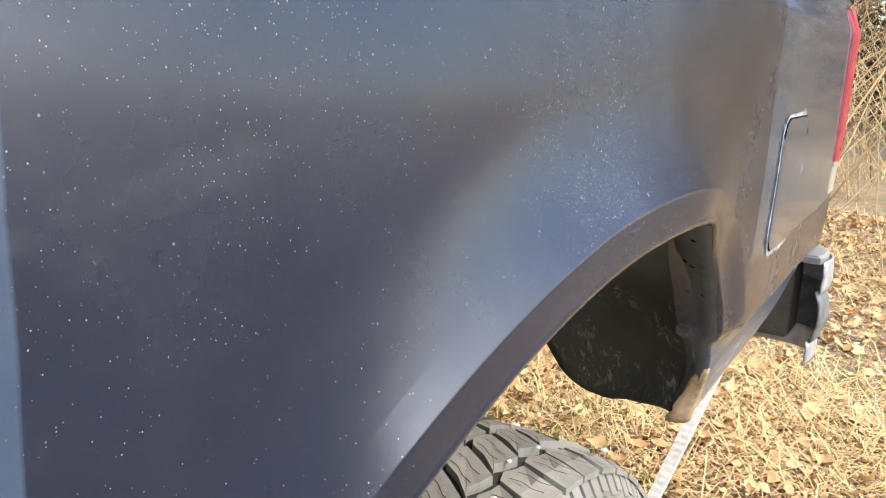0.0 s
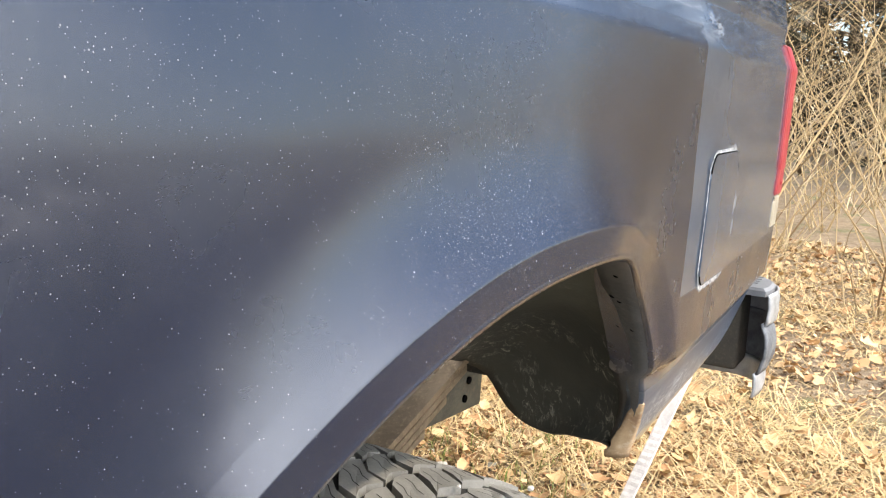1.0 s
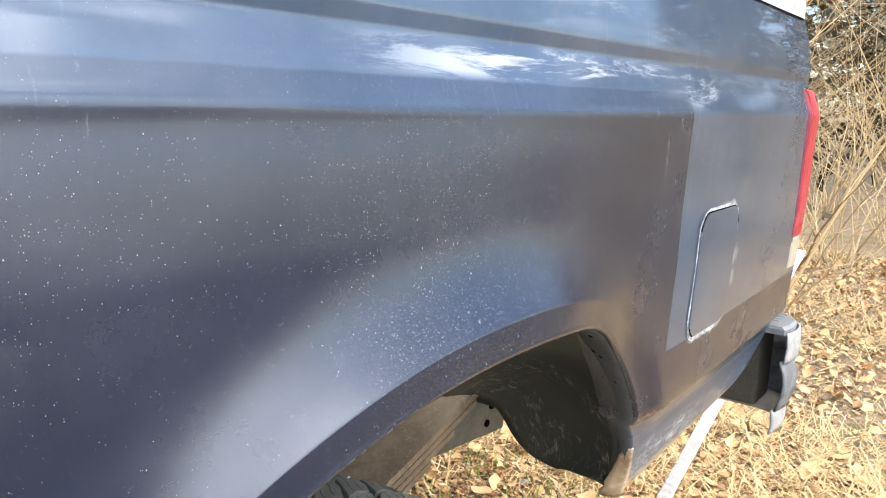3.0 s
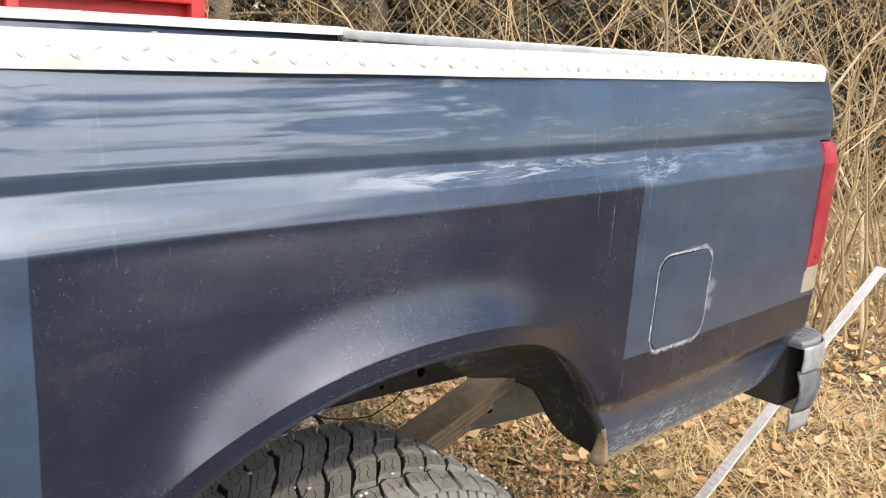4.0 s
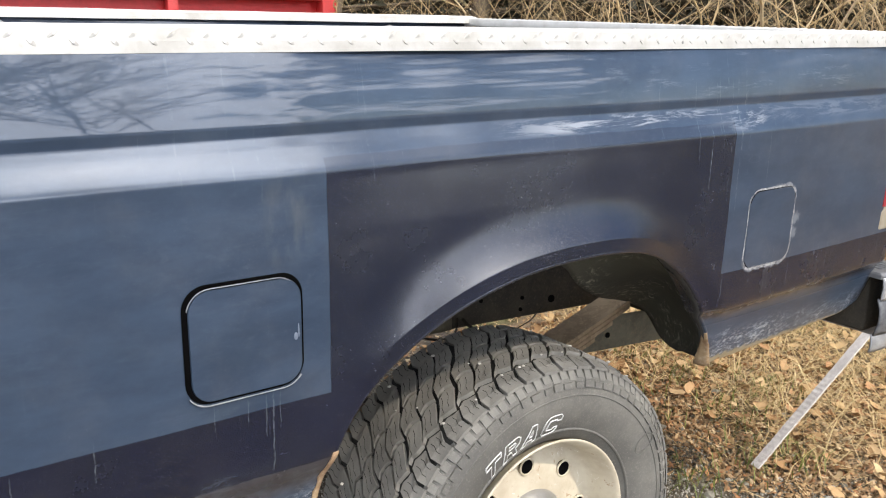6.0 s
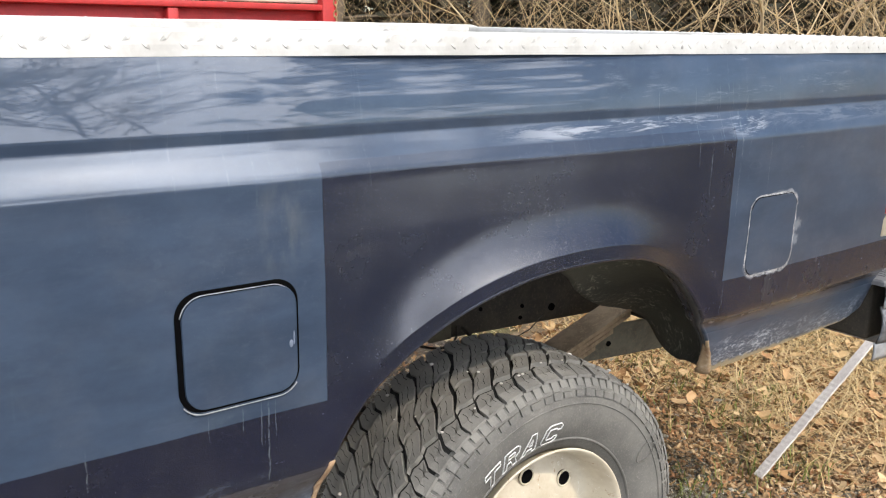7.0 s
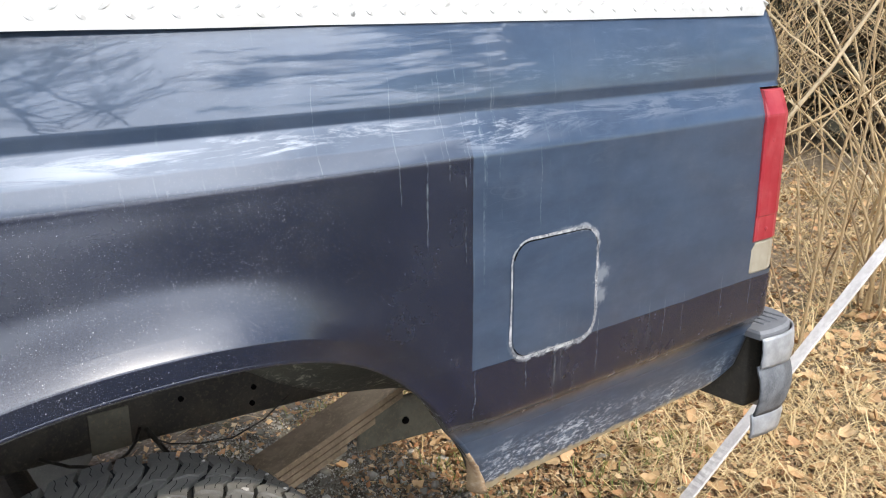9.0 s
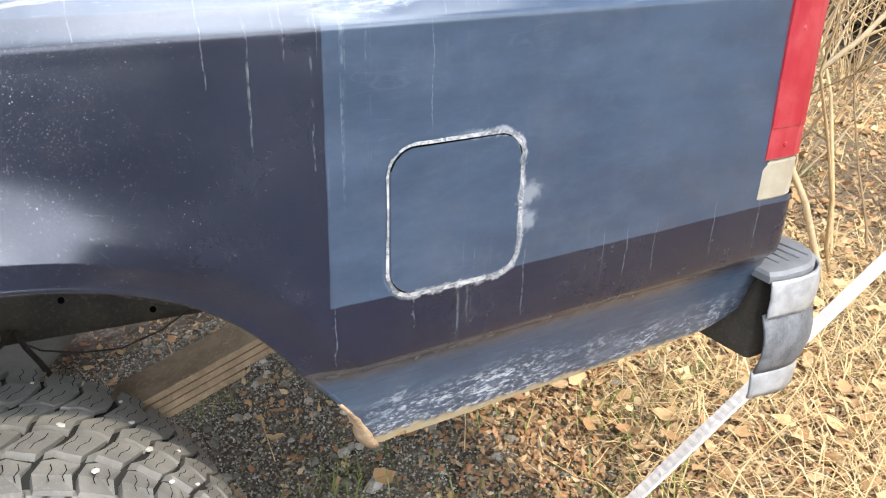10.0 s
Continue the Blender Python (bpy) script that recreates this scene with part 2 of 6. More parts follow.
    brush = both(brush, n.ramp(n.noise(6, 3, 0.6, n.mapped((1, 1, 1.6), shift=(1, 4, 2))), 0.42, 0.60))
    col = n.mix(both(brush, 0.30), col, (0.34, 0.38, 0.42))
    scratch = 0.0
    for turn, scale, off in ((0.5, 30, 1.0), (-0.7, 38, 5.0), (1.2, 34, 9.0)):
        line = n.math("ABSOLUTE", n.math("SUBTRACT", n.noise(scale, 2, 0.5, n.mapped((0.16, 1, 1), (0, turn, 0), (off, off, 0)), 0.4), 0.5))
        scratch = n.math("MAXIMUM", scratch, less(n.ramp(line, 0.002, 0.010)))
    scratch = both(both(scratch, n.ramp(n.noise(8, 4, 0.65, n.mapped((1, 1, 1), shift=(2, 3, 8))), 0.50, 0.66)), less(fresh))
    col = n.mix(both(both(scratch, 0.025), n.ramp(x, 0.40, 0.46)), col, (0.36, 0.38, 0.40))
    # chalk rubbed out beside the rear flap, ochre smear over the front one
    blot = 0.0
    for bx, bz, br in ((0.676, 0.941, 0.020), (0.674, 0.908, 0.018), (0.665, 0.93, 0.010)):
        far = n.math("SQRT", n.math("ADD", n.math("POWER", n.math("SUBTRACT", x, bx), 2.0), n.math("POWER", n.math("SUBTRACT", z, bz), 2.0)))
        blot = n.math("MAXIMUM", blot, less(n.ramp(n.math("ADD", far, both(n.math("SUBTRACT", n.noise(90, 4), 0.5), 0.03)), br * 0.3, br)))
    col = n.mix(both(blot, 0.32), col, (0.42, 0.44, 0.45))
    # filler smeared past the rear flap's seam
    qx = n.math("SUBTRACT", n.math("ABSOLUTE", n.math("SUBTRACT", x, 0.577)), 0.054)
    qz = n.math("SUBTRACT", n.math("ABSOLUTE", n.math("SUBTRACT", z, 0.933)), 0.055)
    ox, oz = n.math("MAXIMUM", qx, 0.0), n.math("MAXIMUM", qz, 0.0)
    out = n.math("SQRT", n.math("ADD", n.math("MULTIPLY", ox, ox), n.math("MULTIPLY", oz, oz)))
    ring = n.math("ABSOLUTE", n.math("SUBTRACT", out, 0.0335))
    ragged = n.math("ADD", ring, both(n.math("SUBTRACT", n.noise(70, 6, 0.7, n.mapped((1, 1, 0.6))), 0.5), 0.022))
    rubbed = both(less(n.ramp(ragged, 0.0015, 0.0065)), n.ramp(n.math("ADD", x, both(n.math("SUBTRACT", 0.933, z), 0.6)), 0.50, 0.62))
    col = n.mix(both(rubbed, 0.6), col, (0.45, 0.46, 0.46))
    smear = both(both(span(x, -0.61, -0.55, 0.02), span(z, 1.03, 1.135, 0.03)), n.ramp(n.noise(16, 5, 0.6, n.mapped((2, 1, 0.7))), 0.4, 0.7))
    col = n.mix(both(smear, 0.22), col, (0.20, 0.19, 0.14))
    # worn chips and frosty smears along the sill
    chip = n.ramp(n.noise(80, 9, 0.82, n.mapped((0.8, 1, 1.7)), 0.15), 0.50, 0.58)
    low = n.math("ADD", n.math("SUBTRACT", zm, both(less(n.ramp(x, -0.51, -0.42)), 0.05)), both(n.math("SUBTRACT", n.noise(9, 4), 0.5), 0.09))
    sill = both(less(n.ramp(low, 0.650, 0.705)), n.ramp(n.noise(5, 4, 0.6, n.mapped((1, 1, 1), shift=(3, 0, 2))), 0.34, 0.55))
    col = n.mix(both(chip, both(sill, 0.85)), col, (0.52, 0.56, 0.59))
    frost = both(n.ramp(n.noise(20, 7, 0.7, n.mapped((0.5, 1, 2.2)), 0.6), 0.48, 0.72), less(n.ramp(low, 0.67, 0.74)))
    col = n.mix(both(frost, 0.3), col, (0.24, 0.30, 0.36))
    bare = less(n.ramp(n.math("ADD", z, both(n.math("SUBTRACT", n.noise(40, 5, 0.7), 0.5), 0.03)), 0.616, 0.626))
    col = n.mix(both(bare, 0.9), col, (0.34, 0.26, 0.14))
    grime = both(n.ramp(zm, 0.732, 0.746), less(step(n.math("ADD", zm, wob), 0.7665, 0.0012)))
    col = n.mix(both(grime, n.math("ADD", 0.12, both(n.noise(18, 5, 0.65, n.mapped((1, 1, 2))), 0.22))), col, (0.165, 0.15, 0.138))
    dust = both(n.ramp(n.noise(12, 5, 0.65), 0.4, 0.8), n.math("SUBTRACT", 0.06, both(fresh, 0.035)))
    col = n.mix(dust, col, (0.30, 0.27, 0.23))
    rough = n.mix(fresh, (0.42, 0.42, 0.42), (0.46, 0.46, 0.46))
    rough = n.math("ADD", rough, n.math("ADD", both(haze, 0.08), both(n.math("ADD", run, scuff), 0.25)))
    n.put(n.b.inputs["Coat Weight"], n.math("SUBTRACT", n.math("SUBTRACT", 1.0, both(less(n.ramp(zm, 0.70, 0.76)), 0.6)), both(dot, 0.85), clamp=True))
    n.put(n.b.inputs["Coat IOR"], n.math("ADD", 1.75, both(fresh, 0.06)))
    n.put(n.b.inputs["Coat Roughness"], n.math("ADD", n.math("ADD", n.math("SUBTRACT", 0.10, both(n.ramp(z, 1.205, 1.216), 0.07)), both(haze, 0.05)), n.math("ADD", both(fresh, n.math("ADD", 0.11, both(n.ramp(n.noise(7, 5, 0.65), 0.35, 0.7), 0.08))), both(less(n.ramp(zm, 0.70, 0.76)), 0.25))))
    n.put(n.b.inputs["Specular IOR Level"], n.math("SUBTRACT", 0.30, both(fresh, 0.26)))
    n.b.inputs["Specular Tint"].default_value = (0.72, 0.84, 1.0, 1)
    low_part = less(n.ramp(z, 1.12, 1.20))
    peel = n.math("ADD", n.math("ADD", both(n.noise(520, 3), n.math("ADD", 0.02, both(fresh, 0.60))), both(n.noise(190, 2), both(fresh, 0.85))), both(both(n.noise(6, 2), n.math("ADD", 1.4, both(fresh, 4.0))), low_part))
    peel = n.math("ADD", peel, both(both(n.noise(20, 4, 0.55), both(fresh, low_part)), 1.3))
    return n.done(col, rough, peel, 0.10, 0.004)


def rubber(name="tyre_rubber", lift=1.0):
    n = Nodes(name, 0.8)
    d = n.ramp(n.noise(9, 6, 0.65), 0.3, 0.75)
    g = n.noise(220, 4, 0.7)
    col = n.mix(d, tuple(c * lift for c in (0.100, 0.096, 0.084)), tuple(c * lift for c in (0.175, 0.166, 0.142)))
    col = n.mix(n.math("MULTIPLY", n.ramp(g, 0.5, 0.75), 0.5), col, (0.26, 0.24, 0.20))
    return n.done(col, n.math("ADD", 0.68, n.math("MULTIPLY", d, 0.2)), n.math("ADD", g, n.noise(60, 4)), 0.35, 0.002)


def earth():
    n = Nodes("ground_soil", 0.95)
    a, b, c = n.noise(1.3, 6, 0.6), n.noise(14, 6, 0.65), n.cells(90, out="Color")
    col = n.mix(n.ramp(b, 0.3, 0.7), (0.066, 0.052, 0.033), (0.155, 0.122, 0.080))
    col = n.mix(n.math("MULTIPLY", n.ramp(a, 0.5, 0.7), 0.35), col, (0.17, 0.145, 0.115))
    col = n.mix(n.math("MULTIPLY", n.ramp(c, 0.5, 0.9), 0.4), col, (0.30, 0.27, 0.23))
    gx = n.xyz()[0]
    col = n.mix(n.math("MULTIPLY", n.ramp(n.math("ADD", gx, n.math("MULTIPLY", b, 0.8)), 1.2, 1.9), n.math("MULTIPLY", n.ramp(n.math("ADD", n.xyz()[1], n.math("MULTIPLY", a, 2.0)), -0.8, 1.4), 0.75)), col, n.mix(n.ramp(b, 0.3, 0.7), (0.17, 0.115, 0.062), (0.30, 0.215, 0.125)))
    # unseen ground beside the truck, darkened so the side panel mirrors less light
    mirror_dark = n.math("MULTIPLY", n.ramp(n.math("ADD", n.xyz()[1], n.math("MULTIPLY", a, 0.6)), -0.35, -0.85), n.ramp(n.math("ADD", gx, n.math("MULTIPLY", a, 2.0)), 10.5, 7.5))
    col = n.mix(mirror_dark, col, n.mix(n.ramp(b, 0.3, 0.7), (0.040, 0.041, 0.047), (0.085, 0.085, 0.092)))
    moss = n.math("MULTIPLY", n.ramp(n.noise(2.2, 4, 0.6, n.mapped((1, 1, 1), shift=(4, 1, 0))), 0.56, 0.66), 0.7)
    col = n.mix(moss, col, (0.11, 0.115, 0.035))
    return n.done(col, 0.95, n.math("ADD", n.noise(45, 5, 0.7), n.math("MULTIPLY", n.cells(90), 0.6)), 0.8, 0.02)


def leafy(name, tones, rough=0.75, island=True, warm=1.0):
    tones = [(r, g * (1 - 0.07 * warm), b * (1 - 0.2 * warm)) for r, g, b in tones]
    n = Nodes(name, rough)
    r = n.chance(island)
    col = tones[0]
    for k, tone in enumerate(tones[1:], 1):
        col = n.mix(n.ramp(r, (k - 0.5) / len(tones), (k + 0.5) / len(tones)), col, tone)
    g = n.noise(60, 4, 0.6)
    col = n.mix(n.math("MULTIPLY", n.ramp(g, 0.4, 0.75), 0.4), col, tuple(c * 0.55 for c in tones[0]))
    return n.done(col, rough, g, 0.4, 0.003)


def wood_grey(name, a, b, along=(1, 18, 18)):
    n = Nodes(name, 0.85)
    g = n.noise(9, 6, 0.65, n.mapped(along), 0.3)
    s = n.noise(3, 4)
    col = n.mix(n.ramp(g, 0.3, 0.7), a, b)
    col = n.mix(n.math("MULTIPLY", n.ramp(s, 0.45, 0.75), 0.5), col, tuple(0.5 * c for c in a))
    return n.done(col, 0.85, g, 0.5, 0.003)


def diamond_metal():
    """White-weathered aluminium tread plate; the diamonds themselves are in the mesh."""
    n = Nodes("tread_plate_aluminium", 0.5, 0.0)
    s = n.noise(10, 6, 0.65)
    col = n.mix(n.ramp(s, 0.35, 0.75), (0.62, 0.605, 0.56), (0.46, 0.44, 0.39))
    grime = n.ramp(n.noise(34, 6, 0.7), 0.58, 0.75)
    col = n.mix(n.math("MULTIPLY", grime, 0.35), col, (0.40, 0.36, 0.29))
    return n.done(col, n.math("ADD", 0.38, n.math("MULTIPLY", s, 0.25)), n.noise(160, 3), 0.15, 0.001, 0.15)


def rusty(name, a, b, c, rough=0.85):
    n = Nodes(name, rough)
    s, g = n.noise(13, 7, 0.68, None, 0.4), n.noise(120, 5, 0.7)
    col = n.mix(n.ramp(s, 0.35, 0.65), a, b)
    col = n.mix(n.math("MULTIPLY", n.ramp(g, 0.5, 0.72), 0.7), col, c)
    return n.done(col, rough, n.math("ADD", s, g), 0.4, 0.003)


def lens_red():
    n = Nodes("red_lens", 0.25)
    s = n.noise(18, 5, 0.65)
    z = n.xyz()[2]
    rib = n.math("SINE", n.math("MULTIPLY", z, 900.0))
    col = n.mix(n.ramp(s, 0.4, 0.75), (0.28, 0.016, 0.022), (0.36, 0.05, 0.052))
    return n.done(col, n.math("ADD", 0.22, n.math("MULTIPLY", s, 0.25)), n.math("ADD", n.math("MULTIPLY", rib, 0.2), n.noise(60, 3)), 0.10, 0.001)


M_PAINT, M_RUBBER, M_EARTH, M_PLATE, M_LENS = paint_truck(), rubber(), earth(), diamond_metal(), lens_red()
M_TREAD = rubber("dusty_tread_rubber", 1.35)
# darker copy of the tyre rubber: groove shade put into the colour
M_GROOVE_SHADE = plain("shaded_groove_rubber", (0.010, 0.010, 0.009), (0.022, 0.021, 0.018), 0.95)
M_UNDER = rusty("underbody_steel", (0.028, 0.025, 0.019), (0.050, 0.042, 0.030), (0.10, 0.080, 0.056))
M_SPRING = rusty("spring_steel", (0.22, 0.155, 0.092), (0.34, 0.245, 0.15), (0.44, 0.31, 0.18))
def liner_skin():
    """Black plastic under olive dust, paler towards the top of the housing, scuffed where the wheel throws grit."""
    n = Nodes("liner_dusty_black", 0.75)
    s, g = n.noise(6, 6, 0.65), n.noise(90, 5, 0.7)
    x, y, z = n.xyz()
    col = n.mix(n.ramp(s, 0.3, 0.7), (0.030, 0.031, 0.024), (0.060, 0.058, 0.042))
    top = n.math("MULTIPLY", n.ramp(n.math("ADD", n.math("SUBTRACT", z, n.math("MULTIPLY", x, 0.35)), n.math("MULTIPLY", s, 0.1)), 0.66, 0.84), 0.55)
    col = n.mix(top, col, (0.115, 0.110, 0.075))
    scuff = n.ramp(n.noise(55, 8, 0.8, n.mapped((1, 1.4, 0.8)), 0.9), 0.52, 0.62)
    scuff = n.math("MULTIPLY", scuff, n.ramp(n.noise(9, 3, 0.6, n.mapped((1, 1, 1), shift=(3, 1, 0))), 0.45, 0.6))
    col = n.mix(n.math("MULTIPLY", scuff, 0.75), col, (0.34, 0.32, 0.25))
    return n.done(col, n.math("ADD", 0.62, n.math("MULTIPLY", s, 0.25)), n.math("ADD", g, n.noise(25, 4)), 0.4, 0.003)


M_LINER = liner_skin()
M_FLANGE = rusty("flange_primer_grey", (0.040, 0.040, 0.039), (0.070, 0.068, 0.064), (0.075, 0.060, 0.045), 0.6)
M_HITCH = rusty("hitch_olive_steel", (0.095, 0.086, 0.060), (0.15, 0.135, 0.095), (0.20, 0.16, 0.10))
M_TAN = rusty("bare_filler_tan", (0.48, 0.34, 0.19), (0.24, 0.14, 0.075), (0.56, 0.45, 0.32))
M_STAIN = rusty("orange_stain", (0.62, 0.42, 0.16), (0.66, 0.52, 0.28), (0.50, 0.25, 0.07))
M_RUST = rusty("bare_rust", (0.30, 0.17, 0.075), (0.42, 0.27, 0.14), (0.20, 0.085, 0.03))
def enamel():
    n = Nodes("wheel_cream_enamel", 0.45)
    s = n.noise(11, 6, 0.62)
    col = n.mix(n.ramp(s, 0.3, 0.72), (0.60, 0.54, 0.41), (0.45, 0.38, 0.27))
    col = n.mix(n.math("MULTIPLY", n.ramp(n.noise(34, 8, 0.75, None, 0.8), 0.58, 0.66), 0.8), col, (0.30, 0.17, 0.08))
    col = n.mix(n.ramp(n.noise(26, 7, 0.75, n.mapped((1, 1, 1), shift=(5, 1, 3)), 0.6), 0.63, 0.67), col, (0.74, 0.72, 0.66))
    return n.done(col, n.math("ADD", 0.4, n.math("MULTIPLY", s, 0.25)), n.noise(140, 4), 0.2, 0.002)


M_CREAM = enamel()
M_HUB = plain("hub_grey_metal", (0.42, 0.41, 0.38), (0.30, 0.29, 0.26), 0.4, 0.6, 14, 120)
# black laid on uncut surfaces as the shade in gaps, holes and slits
M_BLACK = plain("gap_shade_black", (0.0012, 0.0012, 0.0015), (0.003, 0.003, 0.003), 0.9, spec=0.04)
M_DENT_GLINT = plain("dent_glint_paint", (0.09, 0.115, 0.16), (0.19, 0.22, 0.265), 0.5, 0, 90, 300)
M_CHALK_GLINT = plain("chalk_and_edge_glint", (0.36, 0.36, 0.35), (0.14, 0.15, 0.17), 0.8, 0, 60, 300)
def seam_filler():
    n = Nodes("cracked_filler", 0.8)
    f = n.ramp(n.noise(70, 8, 0.78, None, 0.8), 0.40, 0.58)
    x, y, z = n.xyz()
    g = n.ramp(n.noise(16, 3), 0.35, 0.6)
    col = n.mix(n.math("MULTIPLY", n.math("ADD", 0.18, n.math("MULTIPLY", f, 0.62)), n.math("ADD", 0.40, n.math("MULTIPLY", g, 0.6))), (0.03, 0.04, 0.055), (0.58, 0.57, 0.54))
    return n.done(col, 0.8, f, 0.5, 0.002)


M_SEAM = seam_filler()
M_WHITE = plain("white_raised_rubber", (0.72, 0.71, 0.68), (0.55, 0.54, 0.51), 0.6, 0, 30, 200)
M_PEBBLE_W = plain("pale_grit", (0.56, 0.53, 0.48), (0.42, 0.39, 0.34), 0.8)
M_BUMPER = plain("worn_chrome", (0.44, 0.44, 0.43), (0.27, 0.27, 0.26), 0.36, 0.3, 40, 300, 0.2)
M_BUMP_GREY = plain("scuffed_grey_plastic", (0.065, 0.068, 0.070), (0.17, 0.175, 0.178), 0.5, 0.1, 50, 260, 0.4, 0.004)
M_BUMP_BLACK = plain("ribbed_grey_plastic", (0.12, 0.122, 0.125), (0.18, 0.18, 0.18), 0.6, 0, 30, 200)
M_CLOUDY = plain("cloudy_reverse_lens", (0.36, 0.32, 0.24), (0.27, 0.23, 0.16), 0.35, 0, 22, 90)
M_RED = rusty("red_trailer_enamel", (0.50, 0.030, 0.028), (0.40, 0.026, 0.024), (0.30, 0.03, 0.02), 0.5)
M_BOARD = wood_grey("weathered_board", (0.42, 0.38, 0.31), (0.56, 0.52, 0.44), (1, 14, 14))
M_SLAT = wood_grey("pale_slat", (0.47, 0.43, 0.385), (0.60, 0.56, 0.505), (2, 9, 9))
M_TWIG = leafy("twig_bark", [(0.38, 0.29, 0.17), (0.56, 0.47, 0.32), (0.19, 0.13, 0.07), (0.44, 0.335, 0.19)])
M_BUD = leafy("catkins", [(0.46, 0.37, 0.21), (0.38, 0.28, 0.14)])
M_BARK = leafy("bark", [(0.12, 0.095, 0.07), (0.16, 0.13, 0.10)], 0.9)
M_NEEDLE = leafy("needles", [(0.022, 0.025, 0.012), (0.034, 0.032, 0.016), (0.060, 0.042, 0.020)], 0.8)
M_LEAF = leafy("dead_leaves", [(0.46, 0.30, 0.155), (0.58, 0.42, 0.23), (0.35, 0.205, 0.095), (0.62, 0.47, 0.28), (0.42, 0.24, 0.12)], 0.7)
M_CHIP = leafy("leaf_chips", [(0.32, 0.205, 0.11), (0.46, 0.33, 0.19), (0.21, 0.13, 0.07), (0.56, 0.45, 0.30), (0.36, 0.18, 0.085)], 0.8)
M_STRAW = leafy("dry_grass", [(0.54, 0.42, 0.22), (0.65, 0.53, 0.32), (0.42, 0.31, 0.16)], 0.7)
M_GREEN = leafy("green_grass", [(0.16, 0.20, 0.035), (0.24, 0.26, 0.06), (0.12, 0.16, 0.03)], 0.6, warm=0.0)
M_STONE = leafy("gravel", [(0.20, 0.18, 0.135), (0.31, 0.285, 0.22), (0.13, 0.115, 0.082), (0.44, 0.41, 0.345)], 0.85, warm=0.0)


# ------------------------------------------------------------------ mesh helpers
def flat_mesh(name, verts, faces, smooth=True):
    me = bpy.data.meshes.new(name)
    me.from_pydata([tuple(v) for v in verts], [], [tuple(f) for f in faces])
    me.update()
    if smooth:
        me.shade_smooth()
    return me


def part(name, bm, material, parent, label=""):
    """Links a bmesh or a mesh as one mesh object under its thing or part."""
    if isinstance(bm, bmesh.types.BMesh):
        me = bpy.data.meshes.new(name)
        bm.to_mesh(me)
        bm.free()
    else:
        me = bm
    if not me.materials:
        me.materials.append(material)
    ob = new(name, me)
    ob.parent = parent
    if label:
        ob["label"] = label
    return ob


def thing(name, label, category, group="", at=None):
    ob = new(name)
    ob.empty_display_size = 0.1
    if at:
        ob.location = at
    return tagged(ob, label, category, group)


def box(size, at, bevel=0.0, turn=None, seg=2):
    bm = bmesh.new()
    bmesh.ops.create_cube(bm, size=1.0)
    bmesh.ops.scale(bm, vec=size, verts=bm.verts)
    if bevel:
        bmesh.ops.bevel(bm, geom=bm.edges[:], offset=bevel, segments=seg, affect="EDGES", profile=0.5)
    m = Matrix.Translation(at) @ (turn or Matrix.Identity(4))
    bmesh.ops.transform(bm, matrix=m, verts=bm.verts)
    for f in bm.faces:
        f.smooth = bevel > 0
    return bm


def tube(points, radii, sides=6, caps=True):
    """Verts and faces of a tube along points."""
    verts, faces = [], []
    pts = [Vector(p) for p in points]
    up = Vector((0.31, 0.47, 0.83))
    for k, p in enumerate(pts):
        d = (pts[min(k + 1, len(pts) - 1)] - pts[max(k - 1, 0)]).normalized()
        a = d.cross(up)
        a = a.normalized() if a.length > 1e-4 else d.orthogonal().normalized()
        b = d.cross(a)
        for s in range(sides):
            w = 2 * math.pi * s / sides
            verts.append(p + radii[k] * (math.cos(w) * a + math.sin(w) * b))
    for k in range(len(pts) - 1):
        for s in range(sides):
            i, j = k * sides + s, k * sides + (s + 1) % sides
            faces.append((i, j, j + sides, i + sides))
    if caps:
        faces += [tuple(range(sides))[::-1], tuple(range((len(pts) - 1) * sides, len(pts) * sides))]
    return verts, faces


def joined(pieces):
    verts, faces = [], []
    for v, f in pieces:
        n = len(verts)
        verts += list(v)
        faces += [tuple(i + n for i in q) for q in f]
    return verts, faces


def sheet(rows, cols, at, keep=None):
    """A grid of rows x cols places at(i, j)."""
    verts = [at(i, j) for i in range(rows) for j in range(cols)]
    faces = []
    for i in range(rows - 1):
        for j in range(cols - 1):
            q = (i * cols + j, i * cols + j + 1, (i + 1) * cols + j + 1, (i + 1) * cols + j)
            if keep is None or keep(i, j):
                faces.append(q)
    return verts, faces


def rounded_outline(w, h, r, n=6):
    """A rounded rectangle round the origin, counter-clockwise."""
    out = []
    for cx, cz, a0 in ((w / 2 - r, h / 2 - r, 0), (-w / 2 + r, h / 2 - r, 90), (-w / 2 + r, -h / 2 + r, 180), (w / 2 - r, -h / 2 + r, 270)):
        for k in range(n + 1):
            a = radians(a0 + 90 * k / n)
            out.append((cx + r * math.cos(a), cz + r * math.sin(a)))
    return out


def smooth01(v):
    v = np.clip(v, 0, 1)
    return v * v * (3 - 2 * v)


# ------------------------------------------------------------------ ground
def ground_z(x, y):
    base = 0.05 * smooth01((x + 0.4) / 1.9) - 0.03
    soft = 0.03 * noise.noise((x * 0.6, y * 0.6, 0.3)) + 0.012 * noise.noise((x * 2.7, y * 2.7, 1.7))
    return base + soft * smooth01((math.hypot(x, y - 0.2) - 0.25) / 0.5) + 0.02 * smooth01((x - 1.2) / 0.6)


